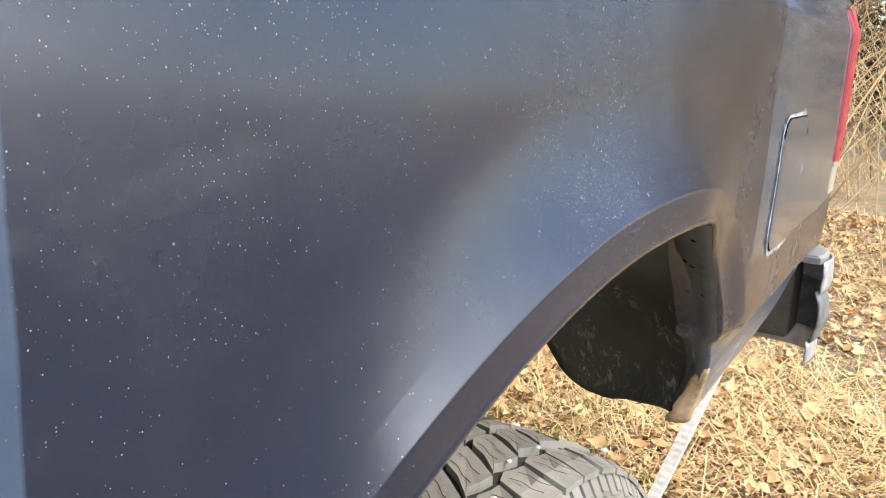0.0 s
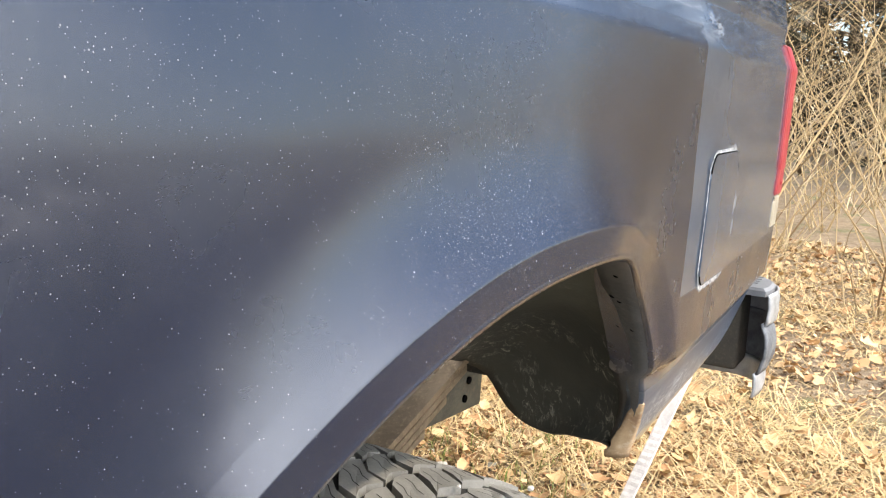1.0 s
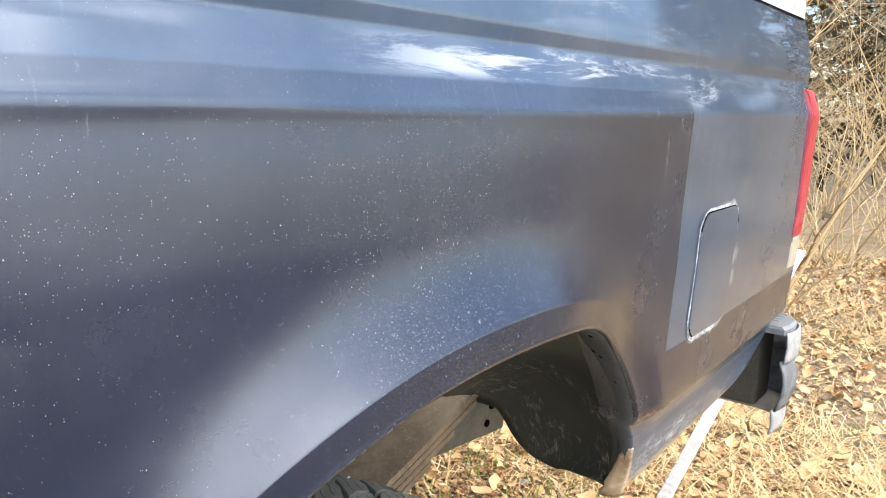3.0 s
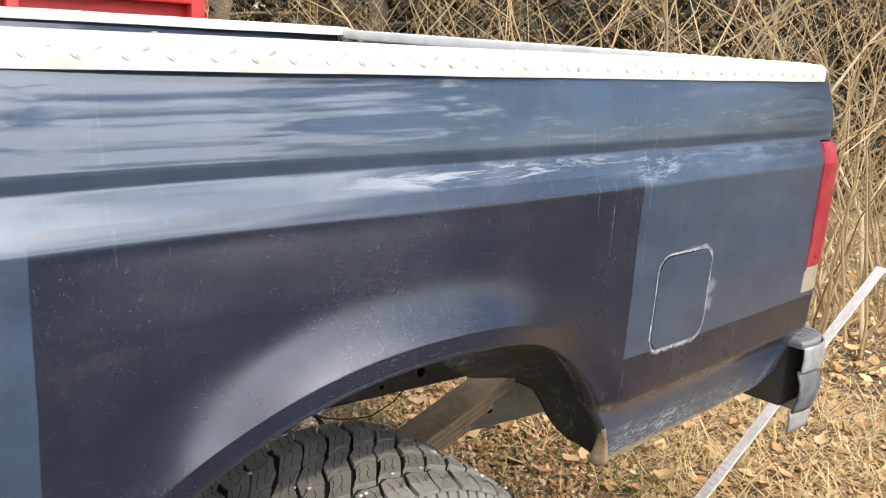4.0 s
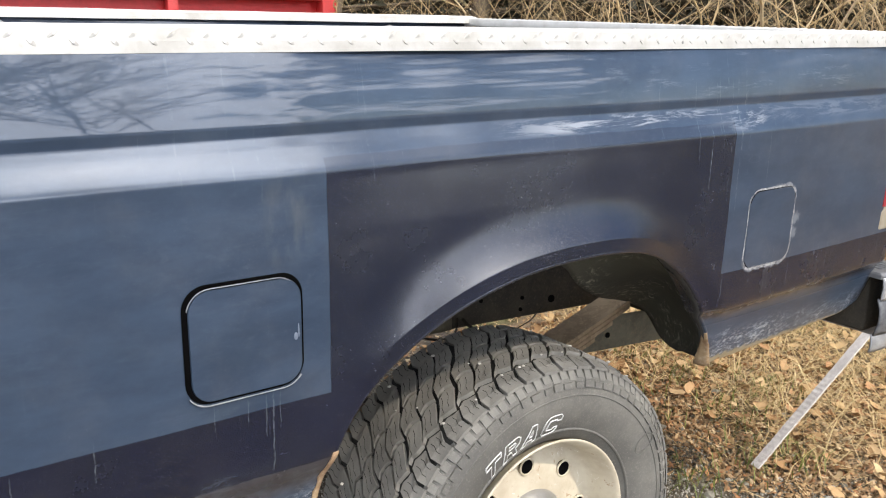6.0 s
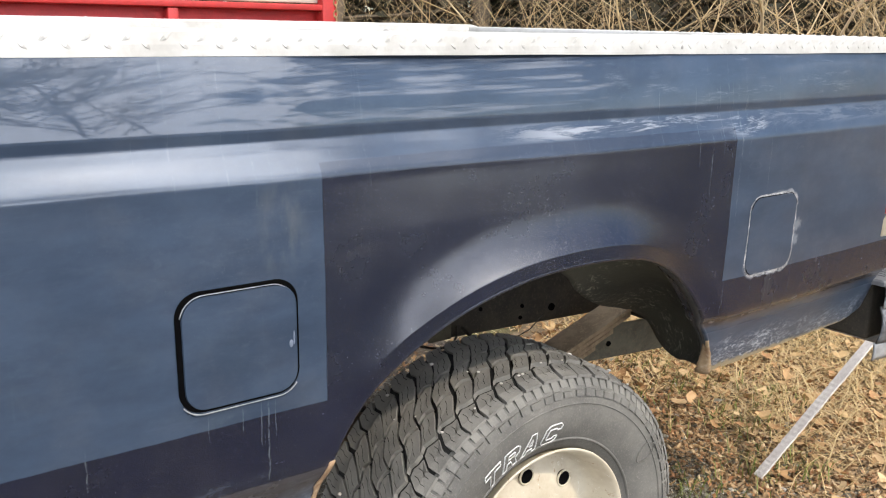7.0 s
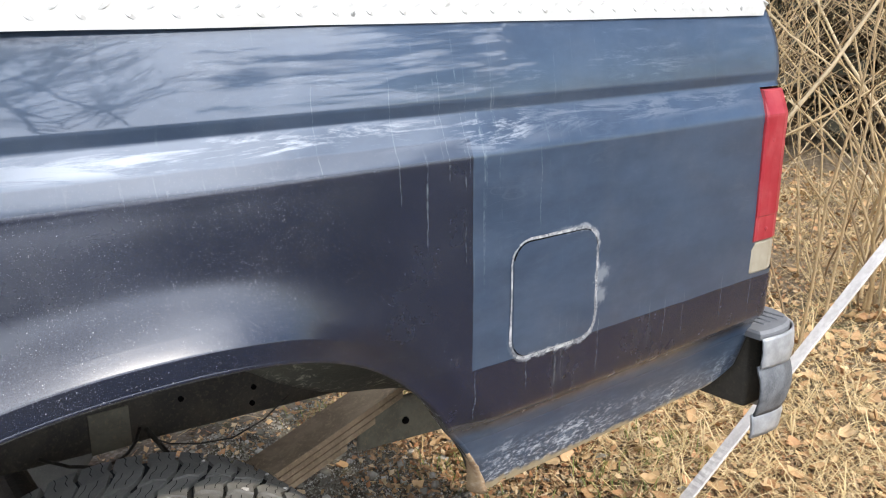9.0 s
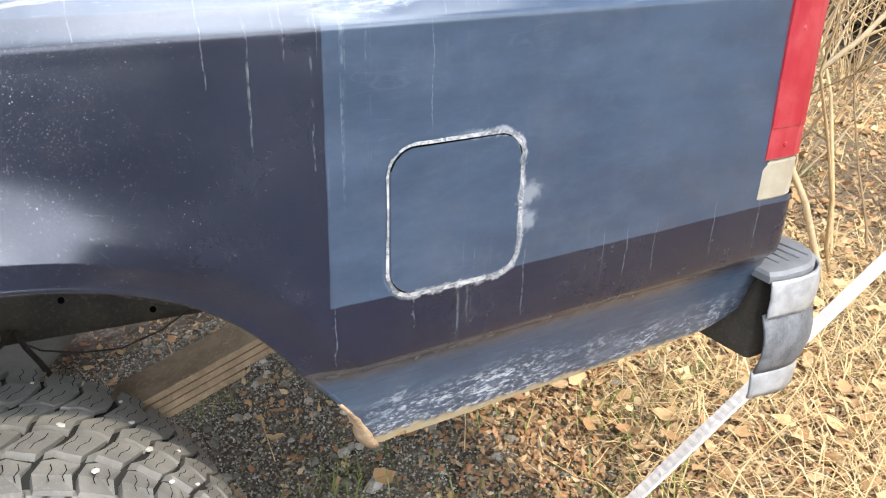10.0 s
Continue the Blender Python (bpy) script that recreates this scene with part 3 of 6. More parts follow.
def build_ground():
    def axis(c, lo, hi, near):
        fine = np.arange(lo, hi, near)
        far = np.array([0.6, 1.6, 3.2, 6, 12, 25, 60, 150, 400, 900])
        return np.concatenate([(lo - far)[::-1], fine, hi + far])
    xs, ys = axis(0, -3, 9, 0.07), axis(0, -3, 9, 0.07)

    def at(i, j):
        x, y = xs[j], ys[i]
        return (x, y, ground_z(x, y))
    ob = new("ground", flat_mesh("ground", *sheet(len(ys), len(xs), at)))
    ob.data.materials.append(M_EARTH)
    tagged(ob, "dry earth with gravel, moss and leaf litter", "ground", kind="structure")


build_ground()

# ------------------------------------------------------------------ the pickup bed
Z0, ZT = 0.598, 0.957


def arch_line(n=140):
    """The wheel opening's edge, from its front foot over the top to its rear foot, which slants back."""
    pts = []
    for k in range(n + 1):
        z = Z0 + (ZT - Z0) * math.sin(math.pi * k / n)
        pts.append((arch_x(z, k > n / 2), z))
    return np.array(pts)


def arch_x(z, rear):
    t = min(1.0, max(0.0, (z - Z0) / (ZT - Z0)))
    if rear:
        return 0.445 * (1 - t * t) ** 0.451 + 0.395 * max(0.0, 0.755 - z)
    return -0.536 * (1 - t * t) ** 0.433


ARCH = arch_line()


def arch_gap(x, z):
    """Nearest place on the opening's edge, and the distance: minus inside."""
    d = np.hypot(ARCH[:, 0] - x, ARCH[:, 1] - z)
    k = int(d.argmin())
    best, place = d[k], ARCH[k]
    for a, b in ((k - 1, k), (k, k + 1)):
        if 0 <= a and b < len(ARCH):
            p, q = ARCH[a], ARCH[b]
            r = np.clip(((x - p[0]) * (q[0] - p[0]) + (z - p[1]) * (q[1] - p[1])) / ((q - p) @ (q - p) + 1e-12), 0, 1)
            c = p + r * (q - p)
            e = math.hypot(c[0] - x, c[1] - z)
            if e < best:
                best, place = e, c
    inside = z < ZT and arch_x(z, False) < x < arch_x(z, True)
    return place, (-best if inside else best)


def side_y(z):
    """The bed side's profile: upper panel, groove, shoulder, flank, crease, sill."""
    knots = [(0.59, 0.074), (0.61, 0.069), (0.65, 0.054), (0.70, 0.036), (0.735, 0.024), (0.748, 0.018), (0.757, 0.008), (0.764, 0.001), (0.775, -0.001), (0.80, -0.003), (0.88, -0.0070), (0.96, -0.0095), (1.04, -0.0102), (1.09, -0.0108),
             (1.128, -0.0118), (1.138, -0.0124), (1.144, -0.0125), (1.1485, -0.0112), (1.1955, 0.0074), (1.1985, 0.0086), (1.201, 0.0089), (1.2135, 0.0066), (1.217, 0.0066)]
    if z > 1.217:
        return 0.0066 + 0.10 * (z - 1.217) + 0.80 * (z - 1.217) ** 2
    return float(np.interp(z, [k[0] for k in knots], [k[1] for k in knots]))


def bow(u):
    """The side is slightly barrelled in plan: it draws in towards the tail."""
    return 0.006 * float(smooth01((u - 0.0) / 0.3)) + 0.020 * min(max((u - 0.5) / 0.6, 0.0), 1.15) ** 1.2


def side_place(u, z):
    """From the length along the side and the height to a place on its skin."""
    place, d = arch_gap(u, z)
    ahead = float(smooth01((-0.42 - u) / 0.09))
    lift = 0.006 * float(smooth01(-u / 0.5) * smooth01((z - 1.05) / 0.09) * (1 - smooth01((z - 1.150) / 0.04)))
    y = side_y(z - lift + 0.471 * ahead * max(0.0, 0.83 - z))
    if d > -1e-5 and z > 0.6:
        rear = float(smooth01((place[0] - 0.05) / 0.31))
        t = float(np.clip((d - 0.026) / 0.082, 0, 1))
        f = (1 - t) ** 2
        f *= (1 - rear) * float(smooth01((z - 0.62) / 0.14)) * (1.0 - 0.85 * float(smooth01((0.945 - place[1]) / 0.16)) * (place[0] < 0))
        dish = float(smooth01((0.24 - d) / 0.16) * smooth01((1.132 - z) / 0.07) * smooth01((z - 0.66) / 0.12)) * (1 - 0.7 * rear)
        roll = float(smooth01((0.052 - d) / 0.052)) * rear * float(smooth01((z - 0.70) / 0.08))
        y += 0.0015 * dish - 0.024 * f + 0.012 * roll
    y += (0.055 * (min(max(z, 0.85), 1.14) - 1.0) * (0.5 + 0.5 * float(smooth01((u + 0.62) / 0.3))) + 0.045 * (min(max(z, 1.06), 1.14) - 1.06) * float(smooth01((u + 0.6) / 0.25))) * float(smooth01((0.35 - u) / 0.55))
    y -= 0.004 * math.sin(math.pi * min(max((z - 0.88) / 0.26, 0.0), 1.0)) * float(smooth01((0.40 - u) / 0.2) * smooth01((u + 0.58) / 0.25))
    calm = 1.0 - 0.9 * float(smooth01((z - 1.14) / 0.03))
    y += calm * 0.0016 * noise.noise((u * 3.1, z * 4.5, 2.0)) + calm * 0.0005 * noise.noise((u * 9.0, z * 11.0, 5.0))
    y += bow(u) - 0.006 * float(smooth01((-0.30 - u) / 0.3))
    x = u
    drawn = 0.030 * max(0.0, (z - 1.245) / 0.085) ** 2 * float(smooth01((u - 1.00) / 0.14))
    if u > 1.145:
        a = min((u - 1.145) / 0.034, math.pi / 2)
        x = 1.145 + 0.034 * math.sin(a)
        y += 0.034 * (1 - math.cos(a)) + max(0.0, u - 1.145 - 0.034 * math.pi / 2)
    return Vector((x - drawn, y, z))


truck = thing("pickup_bed", "weathered dark blue pickup bed with a freshly sprayed black wheel arch", "pickup truck")


def sill_low(u):
    """Height of the sill's lower edge, which turns up at the tail."""
    return 0.606 + 0.010 * float(smooth01((u - 0.45) / 0.6)) + 0.045 * max(0.0, (u - 1.055) / 0.12) ** 2


def build_side():
    us = np.concatenate([np.arange(-1.37, 1.141, 0.0065), np.linspace(1.145, 1.261, 24)])
    zs = np.unique(np.concatenate([np.linspace(0.605, 0.735, 18), np.linspace(0.735, 0.78, 14), np.linspace(0.78, 1.125, 54), np.linspace(1.125, 1.16, 10), np.linspace(1.16, 1.184, 4), np.linspace(1.184, 1.200, 16), np.linspace(1.200, 1.219, 14), np.linspace(1.219, 1.33, 22)]))
    zs = zs[np.concatenate([[True], np.diff(zs) > 1e-4])]
    verts, gone, snapped, cols = [], [], [], len(us)
    for z in zs:
        for u in us:
            zz = z
            if z < 0.735:
                low = sill_low(u)
                zz = low + (z - 0.605) / (0.735 - 0.605) * (0.735 - low)
            x = float(u)
            snapped.append(False)
            if -0.68 < u < 0.57 and zz < 1.03:
                place, d = arch_gap(x, zz)
                if 0.0345 < d < 0.0478:
                    away = np.array([x - place[0], zz - place[1]])
                    x, zz = (float(v) for v in place + away / max(abs(d), 1e-6) * 0.045)
                    zz = max(zz, sill_low(u))
                    snapped[-1] = True
            verts.append(side_place(x, float(zz)))
            gone.append(-0.68 < x < 0.57 and not snapped[-1] and arch_gap(x, zz)[1] < 0.045 and zz < 1.03)
    faces = []
    for i in range(len(zs) - 1):
        for j in range(cols - 1):
            q = (i * cols + j, i * cols + j + 1, (i + 1) * cols + j + 1, (i + 1) * cols + j)
            left = [k for k in q if not gone[k]]
            zc, uc = zs[i], us[j]
            if uc > 1.090 and 0.857 < zs[i] and zs[i + 1] < 1.192:
                continue                      # the lamp's opening
            if len(left) < 3 or sum(snapped[k] for k in left) >= len(left) - (len(left) == 4):
                if len(left) < 3 or all(snapped[k] for k in left):
                    continue
            if any(snapped[k] for k in left):
                p = [verts[k] for k in left]
                face = (p[1] - p[0]).cross(p[2] - p[0]) + ((p[2] - p[0]).cross(p[3] - p[0]) if len(p) == 4 else Vector())
                if face.y > -4e-6:
                    continue
            faces.append(tuple(left))
    rings = (0.0, 0.003, 0.009, 0.016, 0.021, 0.0245, 0.026, 0.0275, 0.030, 0.034, 0.039, 0.0451)
    ahead = np.gradient(ARCH, axis=0)
    ahead /= np.linalg.norm(ahead, axis=1)[:, None]

    def at(i, j):
        x, z = ARCH[i] + np.array([-ahead[i][1], ahead[i][0]]) * rings[j]
        z = max(float(z), sill_low(x))
        p = side_place(float(x), z)
        return p
    pv, pf = sheet(len(ARCH), len(rings), at)
    verts, faces = joined([(verts, faces), (pv, [q[::-1] for q in pf])])
    verts, faces = joined([(verts, faces), ([p + Vector((0, 0.004, 0)) for p in verts], [f[::-1] for f in faces])])
    part("side_panel", flat_mesh("side_panel", verts, faces), M_PAINT, truck, "dark blue and black painted steel bed side")


build_side()


def build_arch_lip():
    """The rolled edge of the opening and, behind the wheel, the inner flange."""
    line = [p for p in ARCH if p[1] > Z0 + 0.004]
    n = len(line)
    ring = []
    for k, (x, z) in enumerate(line):
        a, b = line[max(k - 1, 0)], line[min(k + 1, n - 1)]
        t = Vector((b[0] - a[0], 0, b[1] - a[1])).normalized()
        out = Vector((-t.z, 0, t.x))
        y = side_place(x, z + 0.0005).y
        rear = float(smooth01((x - 0.1) / 0.25))
        ring.append([Vector((x, y, z)) + out * d + Vector((0, e, 0)) for d, e in ((0.007, 0.0035), (0.0015, -0.0009), (-0.003, 0.0008), (-0.004, 0.006), (-0.002, 0.022), (0.006, 0.012 + (0.018 + 0.03 * rear) * float(smooth01((z - 0.68) / 0.1))))])
    v, f = sheet(n, 6, lambda i, j: ring[i][j])
    part("arch_lip", flat_mesh("arch_lip", v, [q[::-1] for q in f]), M_PAINT, truck, "rolled black wheel-arch edge")
    # flange behind the wheel
    rear = [r for r, p in zip(ring, line) if p[0] > 0.14]
    rows = []
    for k, r in enumerate(rear):
        nar = 0.55 + 0.45 * float(smooth01((r[2].z - 0.66) / 0.12))
        x, z = r[2].x, r[2].z
        rows.append([r[3] + Vector((0.001, 0, 0.001)), r[3] + Vector((0.003, 0.014 * nar, 0.001)), r[3] + Vector((0.007, 0.028 * nar, 0.002)), r[3] + Vector((0.013, 0.042 * nar, 0.003))])
    v, f = sheet(len(rows), 4, lambda i, j: rows[i][j])
    ob = part("inner_flange", flat_mesh("inner_flange", v, [q[::-1] for q in f]), M_FLANGE, truck, "grey primed steel flange with rivet holes")
    mod = ob.modifiers.new("skin", "SOLIDIFY")
    mod.thickness = 0.002
    for z, across in ((0.905, 0.45), (0.868, 0.75), (0.862, 0.55), (0.822, 0.8), (0.818, 0.35), (0.775, 0.6)):
        k = min(range(len(rows)), key=lambda q: abs(rows[q][2].z - z))
        p = rows[k][0].lerp(rows[k][3], across)
        nrm = Vector((-0.9, 0, -0.4)).normalized()
        bm = bmesh.new()
        bmesh.ops.create_cone(bm, cap_ends=True, segments=10, radius1=0.0034, radius2=0.0034, depth=0.003)
        bmesh.ops.transform(bm, matrix=Matrix.Translation(p + nrm * 0.002) @ nrm.to_track_quat("Z", "Y").to_matrix().to_4x4(), verts=bm.verts)
        part("rivet_hole", bm, M_BLACK, ob)
    return rows


FLANGE = build_arch_lip()


def bez(a, b, c, d, t):
    s = 1 - t
    return Vector(a) * s**3 + Vector(b) * 3 * s * s * t + Vector(c) * 3 * s * t * t + Vector(d) * t**3


def build_liner():
    """The dusty inner housing behind the wheel."""
    n, m = 56, 20
    inner = [(-0.12, 0.05, 0.950), (-0.06, 0.09, 0.938), (0.06, 0.15, 0.905), (0.175, 0.21, 0.850), (0.265, 0.262, 0.787), (0.375, 0.302, 0.728), (0.527, 0.350, 0.678), (0.590, 0.335, 0.640), (0.604, 0.300, 0.588), (0.588, 0.240, 0.574), (0.538, 0.165, 0.600), (0.497, 0.098, 0.618)]
    last = len(inner) - 1

    def edge(r):
        """A smooth line through the housing's inner rim."""
        k = min(int(r * last), last - 1)
        t = r * last - k
        p = [Vector(inner[min(max(k + o, 0), last)]) for o in (-1, 0, 1, 2)]
        return 0.5 * (2 * p[1] + (p[2] - p[0]) * t + (2 * p[0] - 5 * p[1] + 4 * p[2] - p[3]) * t * t + (3 * p[1] - p[0] - 3 * p[2] + p[3]) * t**3)

    def at(i, j):
        r, v = i / (n - 1), j / (m - 1)
        w = min(1.0, r / 0.42)                      # over the top first, then down behind the wheel
        if r < 0.42:
            x = -0.14 + 0.40 * w
            s0 = (x / 0.536 if x < 0 else x / 0.445)
            z = Z0 + (ZT - Z0) * math.sqrt(max(0.0, 1 - abs(s0) ** (1 / (0.433 if x < 0 else 0.451)))) + 0.004
        else:
            top = Z0 + (ZT - Z0) * math.sqrt(1 - (0.26 / 0.445) ** (1 / 0.451)) + 0.004
            z = top + (0.612 - top) * ((r - 0.42) / 0.58)
            x = arch_x(z, True)
        deep = float(smooth01((x - 0.05) / 0.25))
        o = Vector((x + 0.012 * deep, 0.024 + 0.030 * deep + 0.040 * float(smooth01((0.74 - z) / 0.13)), z + 0.004 * (1 - deep)))
        p = o.lerp(edge(r), v)
        swell = math.sin(math.pi * v) * math.sin(math.pi * min(1.0, 0.10 + 0.88 * r))
        p += Vector((0.050 * (0.3 + 0.7 * r), 0.0, 0.045 - 0.045 * r)) * swell
        return p + Vector((0, 0, 0.002 * noise.noise(p * 30)))
    ob = part("wheel_liner", flat_mesh("wheel_liner", *sheet(n, m, at)), M_LINER, truck, "dusty black inner wheel housing")
    mod = ob.modifiers.new("skin", "SOLIDIFY")
    mod.thickness = 0.004


build_liner()


def build_tip():
    """The rusted lower corner where the sill ends behind the wheel."""
    rows = []
    for k in range(12):
        r = k / 11
        z = 0.604 + 0.098 * r
        x = arch_x(z, True)
        y = side_y(z) + bow(x)
        w = 0.007 * (1 - r) + 0.004 * noise.noise((r * 9, 4, 0))
        rows.append([Vector((x + w, y - 0.0012, z - 0.002 * (1 - r))), Vector((x - 0.002, y + 0.002, z - 0.003 * (1 - r))), Vector((x - 0.007 * (1 - r) + 0.006 * noise.noise((r * 9, 0, 0)), y + 0.013 + 0.004 * noise.noise((r * 11, 2, 0)), z - 0.004 * (1 - r))), Vector((x - 0.010 * (1 - r) + 0.006 * noise.noise((r * 13, 5, 0)), y + 0.008 + 0.018 * (1 - r) ** 0.6 + 0.006 * noise.noise((r * 8, 1, 0)), z - 0.003 * (1 - r)))])
    v, f = sheet(12, 4, lambda i, j: rows[i][j])
    part("rusted_corner", flat_mesh("rusted_corner", v, f), M_TAN, truck, "bare rusted lower corner of the sill").modifiers.new("skin", "SOLIDIFY").thickness = 0.003
    rows = []
    for k in range(14):
        r = k / 13
        z = 0.602 + 0.115 * r
        x = arch_x(z, False)
        y = side_place(x - 0.006, z).y
        w = 0.004 * noise.noise((r * 7, 8, 0))
        rows.append([Vector((x - 0.006 - w, y - 0.0012, z)), Vector((x + 0.003, y + 0.001, z)), Vector((x + 0.004 + w, y + 0.014 + 0.010 * (1 - r), z - 0.002)), Vector((x - 0.004, y + 0.032, z))])
    v, f = sheet(14, 4, lambda i, j: rows[i][j])
    part("bare_corner", flat_mesh("bare_corner", v, [q[::-1] for q in f]), M_TAN, truck, "bare tan corner of the sill ahead of the wheel").modifiers.new("skin", "SOLIDIFY").thickness = 0.003
    pts = []
    for k in range(61):
        u = 0.51 + 0.62 * k / 60
        pts.append(side_place(u, sill_low(u)) + Vector((0, 0.003, 0.0005 + 0.002 * noise.noise((k * 1.3, 0, 0)))))
    v, f = tube(pts, [0.0016 + 0.001 * abs(noise.noise((k * 0.7, 3, 0))) for k in range(61)], 6)
    part("sill_edge", flat_mesh("sill_edge", v, f), M_RUST, truck, "flaking rusty lower edge")


build_tip()


def build_rail(y_out, y_in, flip, zt, label):
    """Folded tread-plate cap on a bed side: outer skirt, top, inner skirt, with raised bars."""
    cap = part("rail_cap", bmesh.new(), M_PLATE, truck, label)
    xs = np.linspace(-1.37, 1.132, 120)
    sec = [(y_out - 0.001 * flip, zt - 0.034), (y_out - 0.001 * flip, zt - 0.02), (y_out, zt - 0.005), (y_out + 0.005 * flip, zt - 0.0005), (y_in - 0.01 * flip, zt), (y_in, zt - 0.006), (y_in + 0.001 * flip, zt - 0.027)]

    def at(i, j):
        x = xs[i]
        y, z = sec[j]
        round_end = max(0.0, (x - 1.082) / 0.050)
        return Vector((x, y + flip * (0.9 * bow(x) + 0.012 * round_end**2 * (j < 3)), z - 0.014 * round_end**2 * (j > 1) + 0.0016 * noise.noise((x * 4, j * 0.3, flip))))
    v, f = sheet(len(xs), len(sec), at)
    if flip < 0:
        f = [q[::-1] for q in f]
    pieces = [(v, f)]
    step = 0.047
    for k in range(int(2.42 / step)):
        for row, (dy, dz) in enumerate(((0.0, zt - 0.0205), (0.0, zt - 0.0105), (0.030, 0), (0.052, 0))):
            x = -1.35 + k * step + (row % 2) * step / 2
            tilt = 1 if row % 2 else -1
            a, b = 0.0145, 0.0022
            if row < 2:
                c, ax, bx, up = Vector((x, y_out + (0.9 * bow(x) - 0.0006) * flip, dz)), Vector((a * 0.8, 0, a * 0.6 * tilt)), Vector((-b * 0.6 * tilt, 0, b * 0.8)), Vector((0, -0.0034 * flip, 0))
            else:
                c, ax, bx, up = Vector((x, y_out + (0.9 * bow(x) + dy) * flip, zt)), Vector((a * 0.8, a * 0.6 * tilt, 0)), Vector((-b * 0.6 * tilt, b * 0.8, 0)), Vector((0, 0, 0.0010))
            pv = [c + ax, c + bx + up, c - ax, c - bx + up, c + bx * 1.6, c - bx * 1.6]
            pieces.append((pv, [(0, 4, 1), (4, 2, 1), (2, 5, 3), (5, 0, 3), (0, 1, 3), (1, 2, 3)]))
    me = flat_mesh("rail_cap", *joined(pieces), smooth=False)
    me.materials.append(M_PLATE)
    cap.data = me
    mod = cap.modifiers.new("skin", "SOLIDIFY")
    mod.thickness = 0.0015
    for x in (-1.2, -0.552, 0.272, 1.04):
        bm = bmesh.new()
        bmesh.ops.create_uvsphere(bm, u_segments=10, v_segments=6, radius=0.0032 if x == -0.552 else 0.0048)
        bmesh.ops.transform(bm, matrix=Matrix.Translation((x, y_out + (0.9 * bow(x) - 0.001) * flip, zt - 0.022)) @ Matrix.Diagonal((1, 0.5, 1, 1)), verts=bm.verts)
        part("bolt", bm, M_UNDER if x == -0.552 else M_HUB, cap, "dark rusty bolt" if x == -0.552 else "")
        if x == -0.552:
            bm = bmesh.new()
            bmesh.ops.create_cone(bm, cap_ends=True, segments=9, radius1=0.0075, radius2=0.0065, depth=0.0016)
            bmesh.ops.transform(bm, matrix=Matrix.Translation((x - 0.001, y_out - 0.001 * flip, zt - 0.023)) @ Matrix.Rotation(math.pi / 2, 4, "X"), verts=bm.verts)
            part("rust_stain", bm, M_STAIN, cap, "orange rust stain round a bolt")
    for x in (-0.9, -0.35, 0.2, 0.75):
        bm = bmesh.new()
        bmesh.ops.create_uvsphere(bm, u_segments=8, v_segments=6, radius=0.005)
        bmesh.ops.transform(bm, matrix=Matrix.Translation((x, y_in - 0.02 * flip, zt + 0.001)) @ Matrix.Diagonal((1, 1, 0.5, 1)), verts=bm.verts)
        part("bolt", bm, M_HUB, cap)


build_rail(0.0225, 0.105, 1, 1.346, "white weathered tread-plate cap along the near bed rail")
build_rail(1.83, 1.745, -1, 1.379, "white weathered tread-plate cap along the far bed rail")


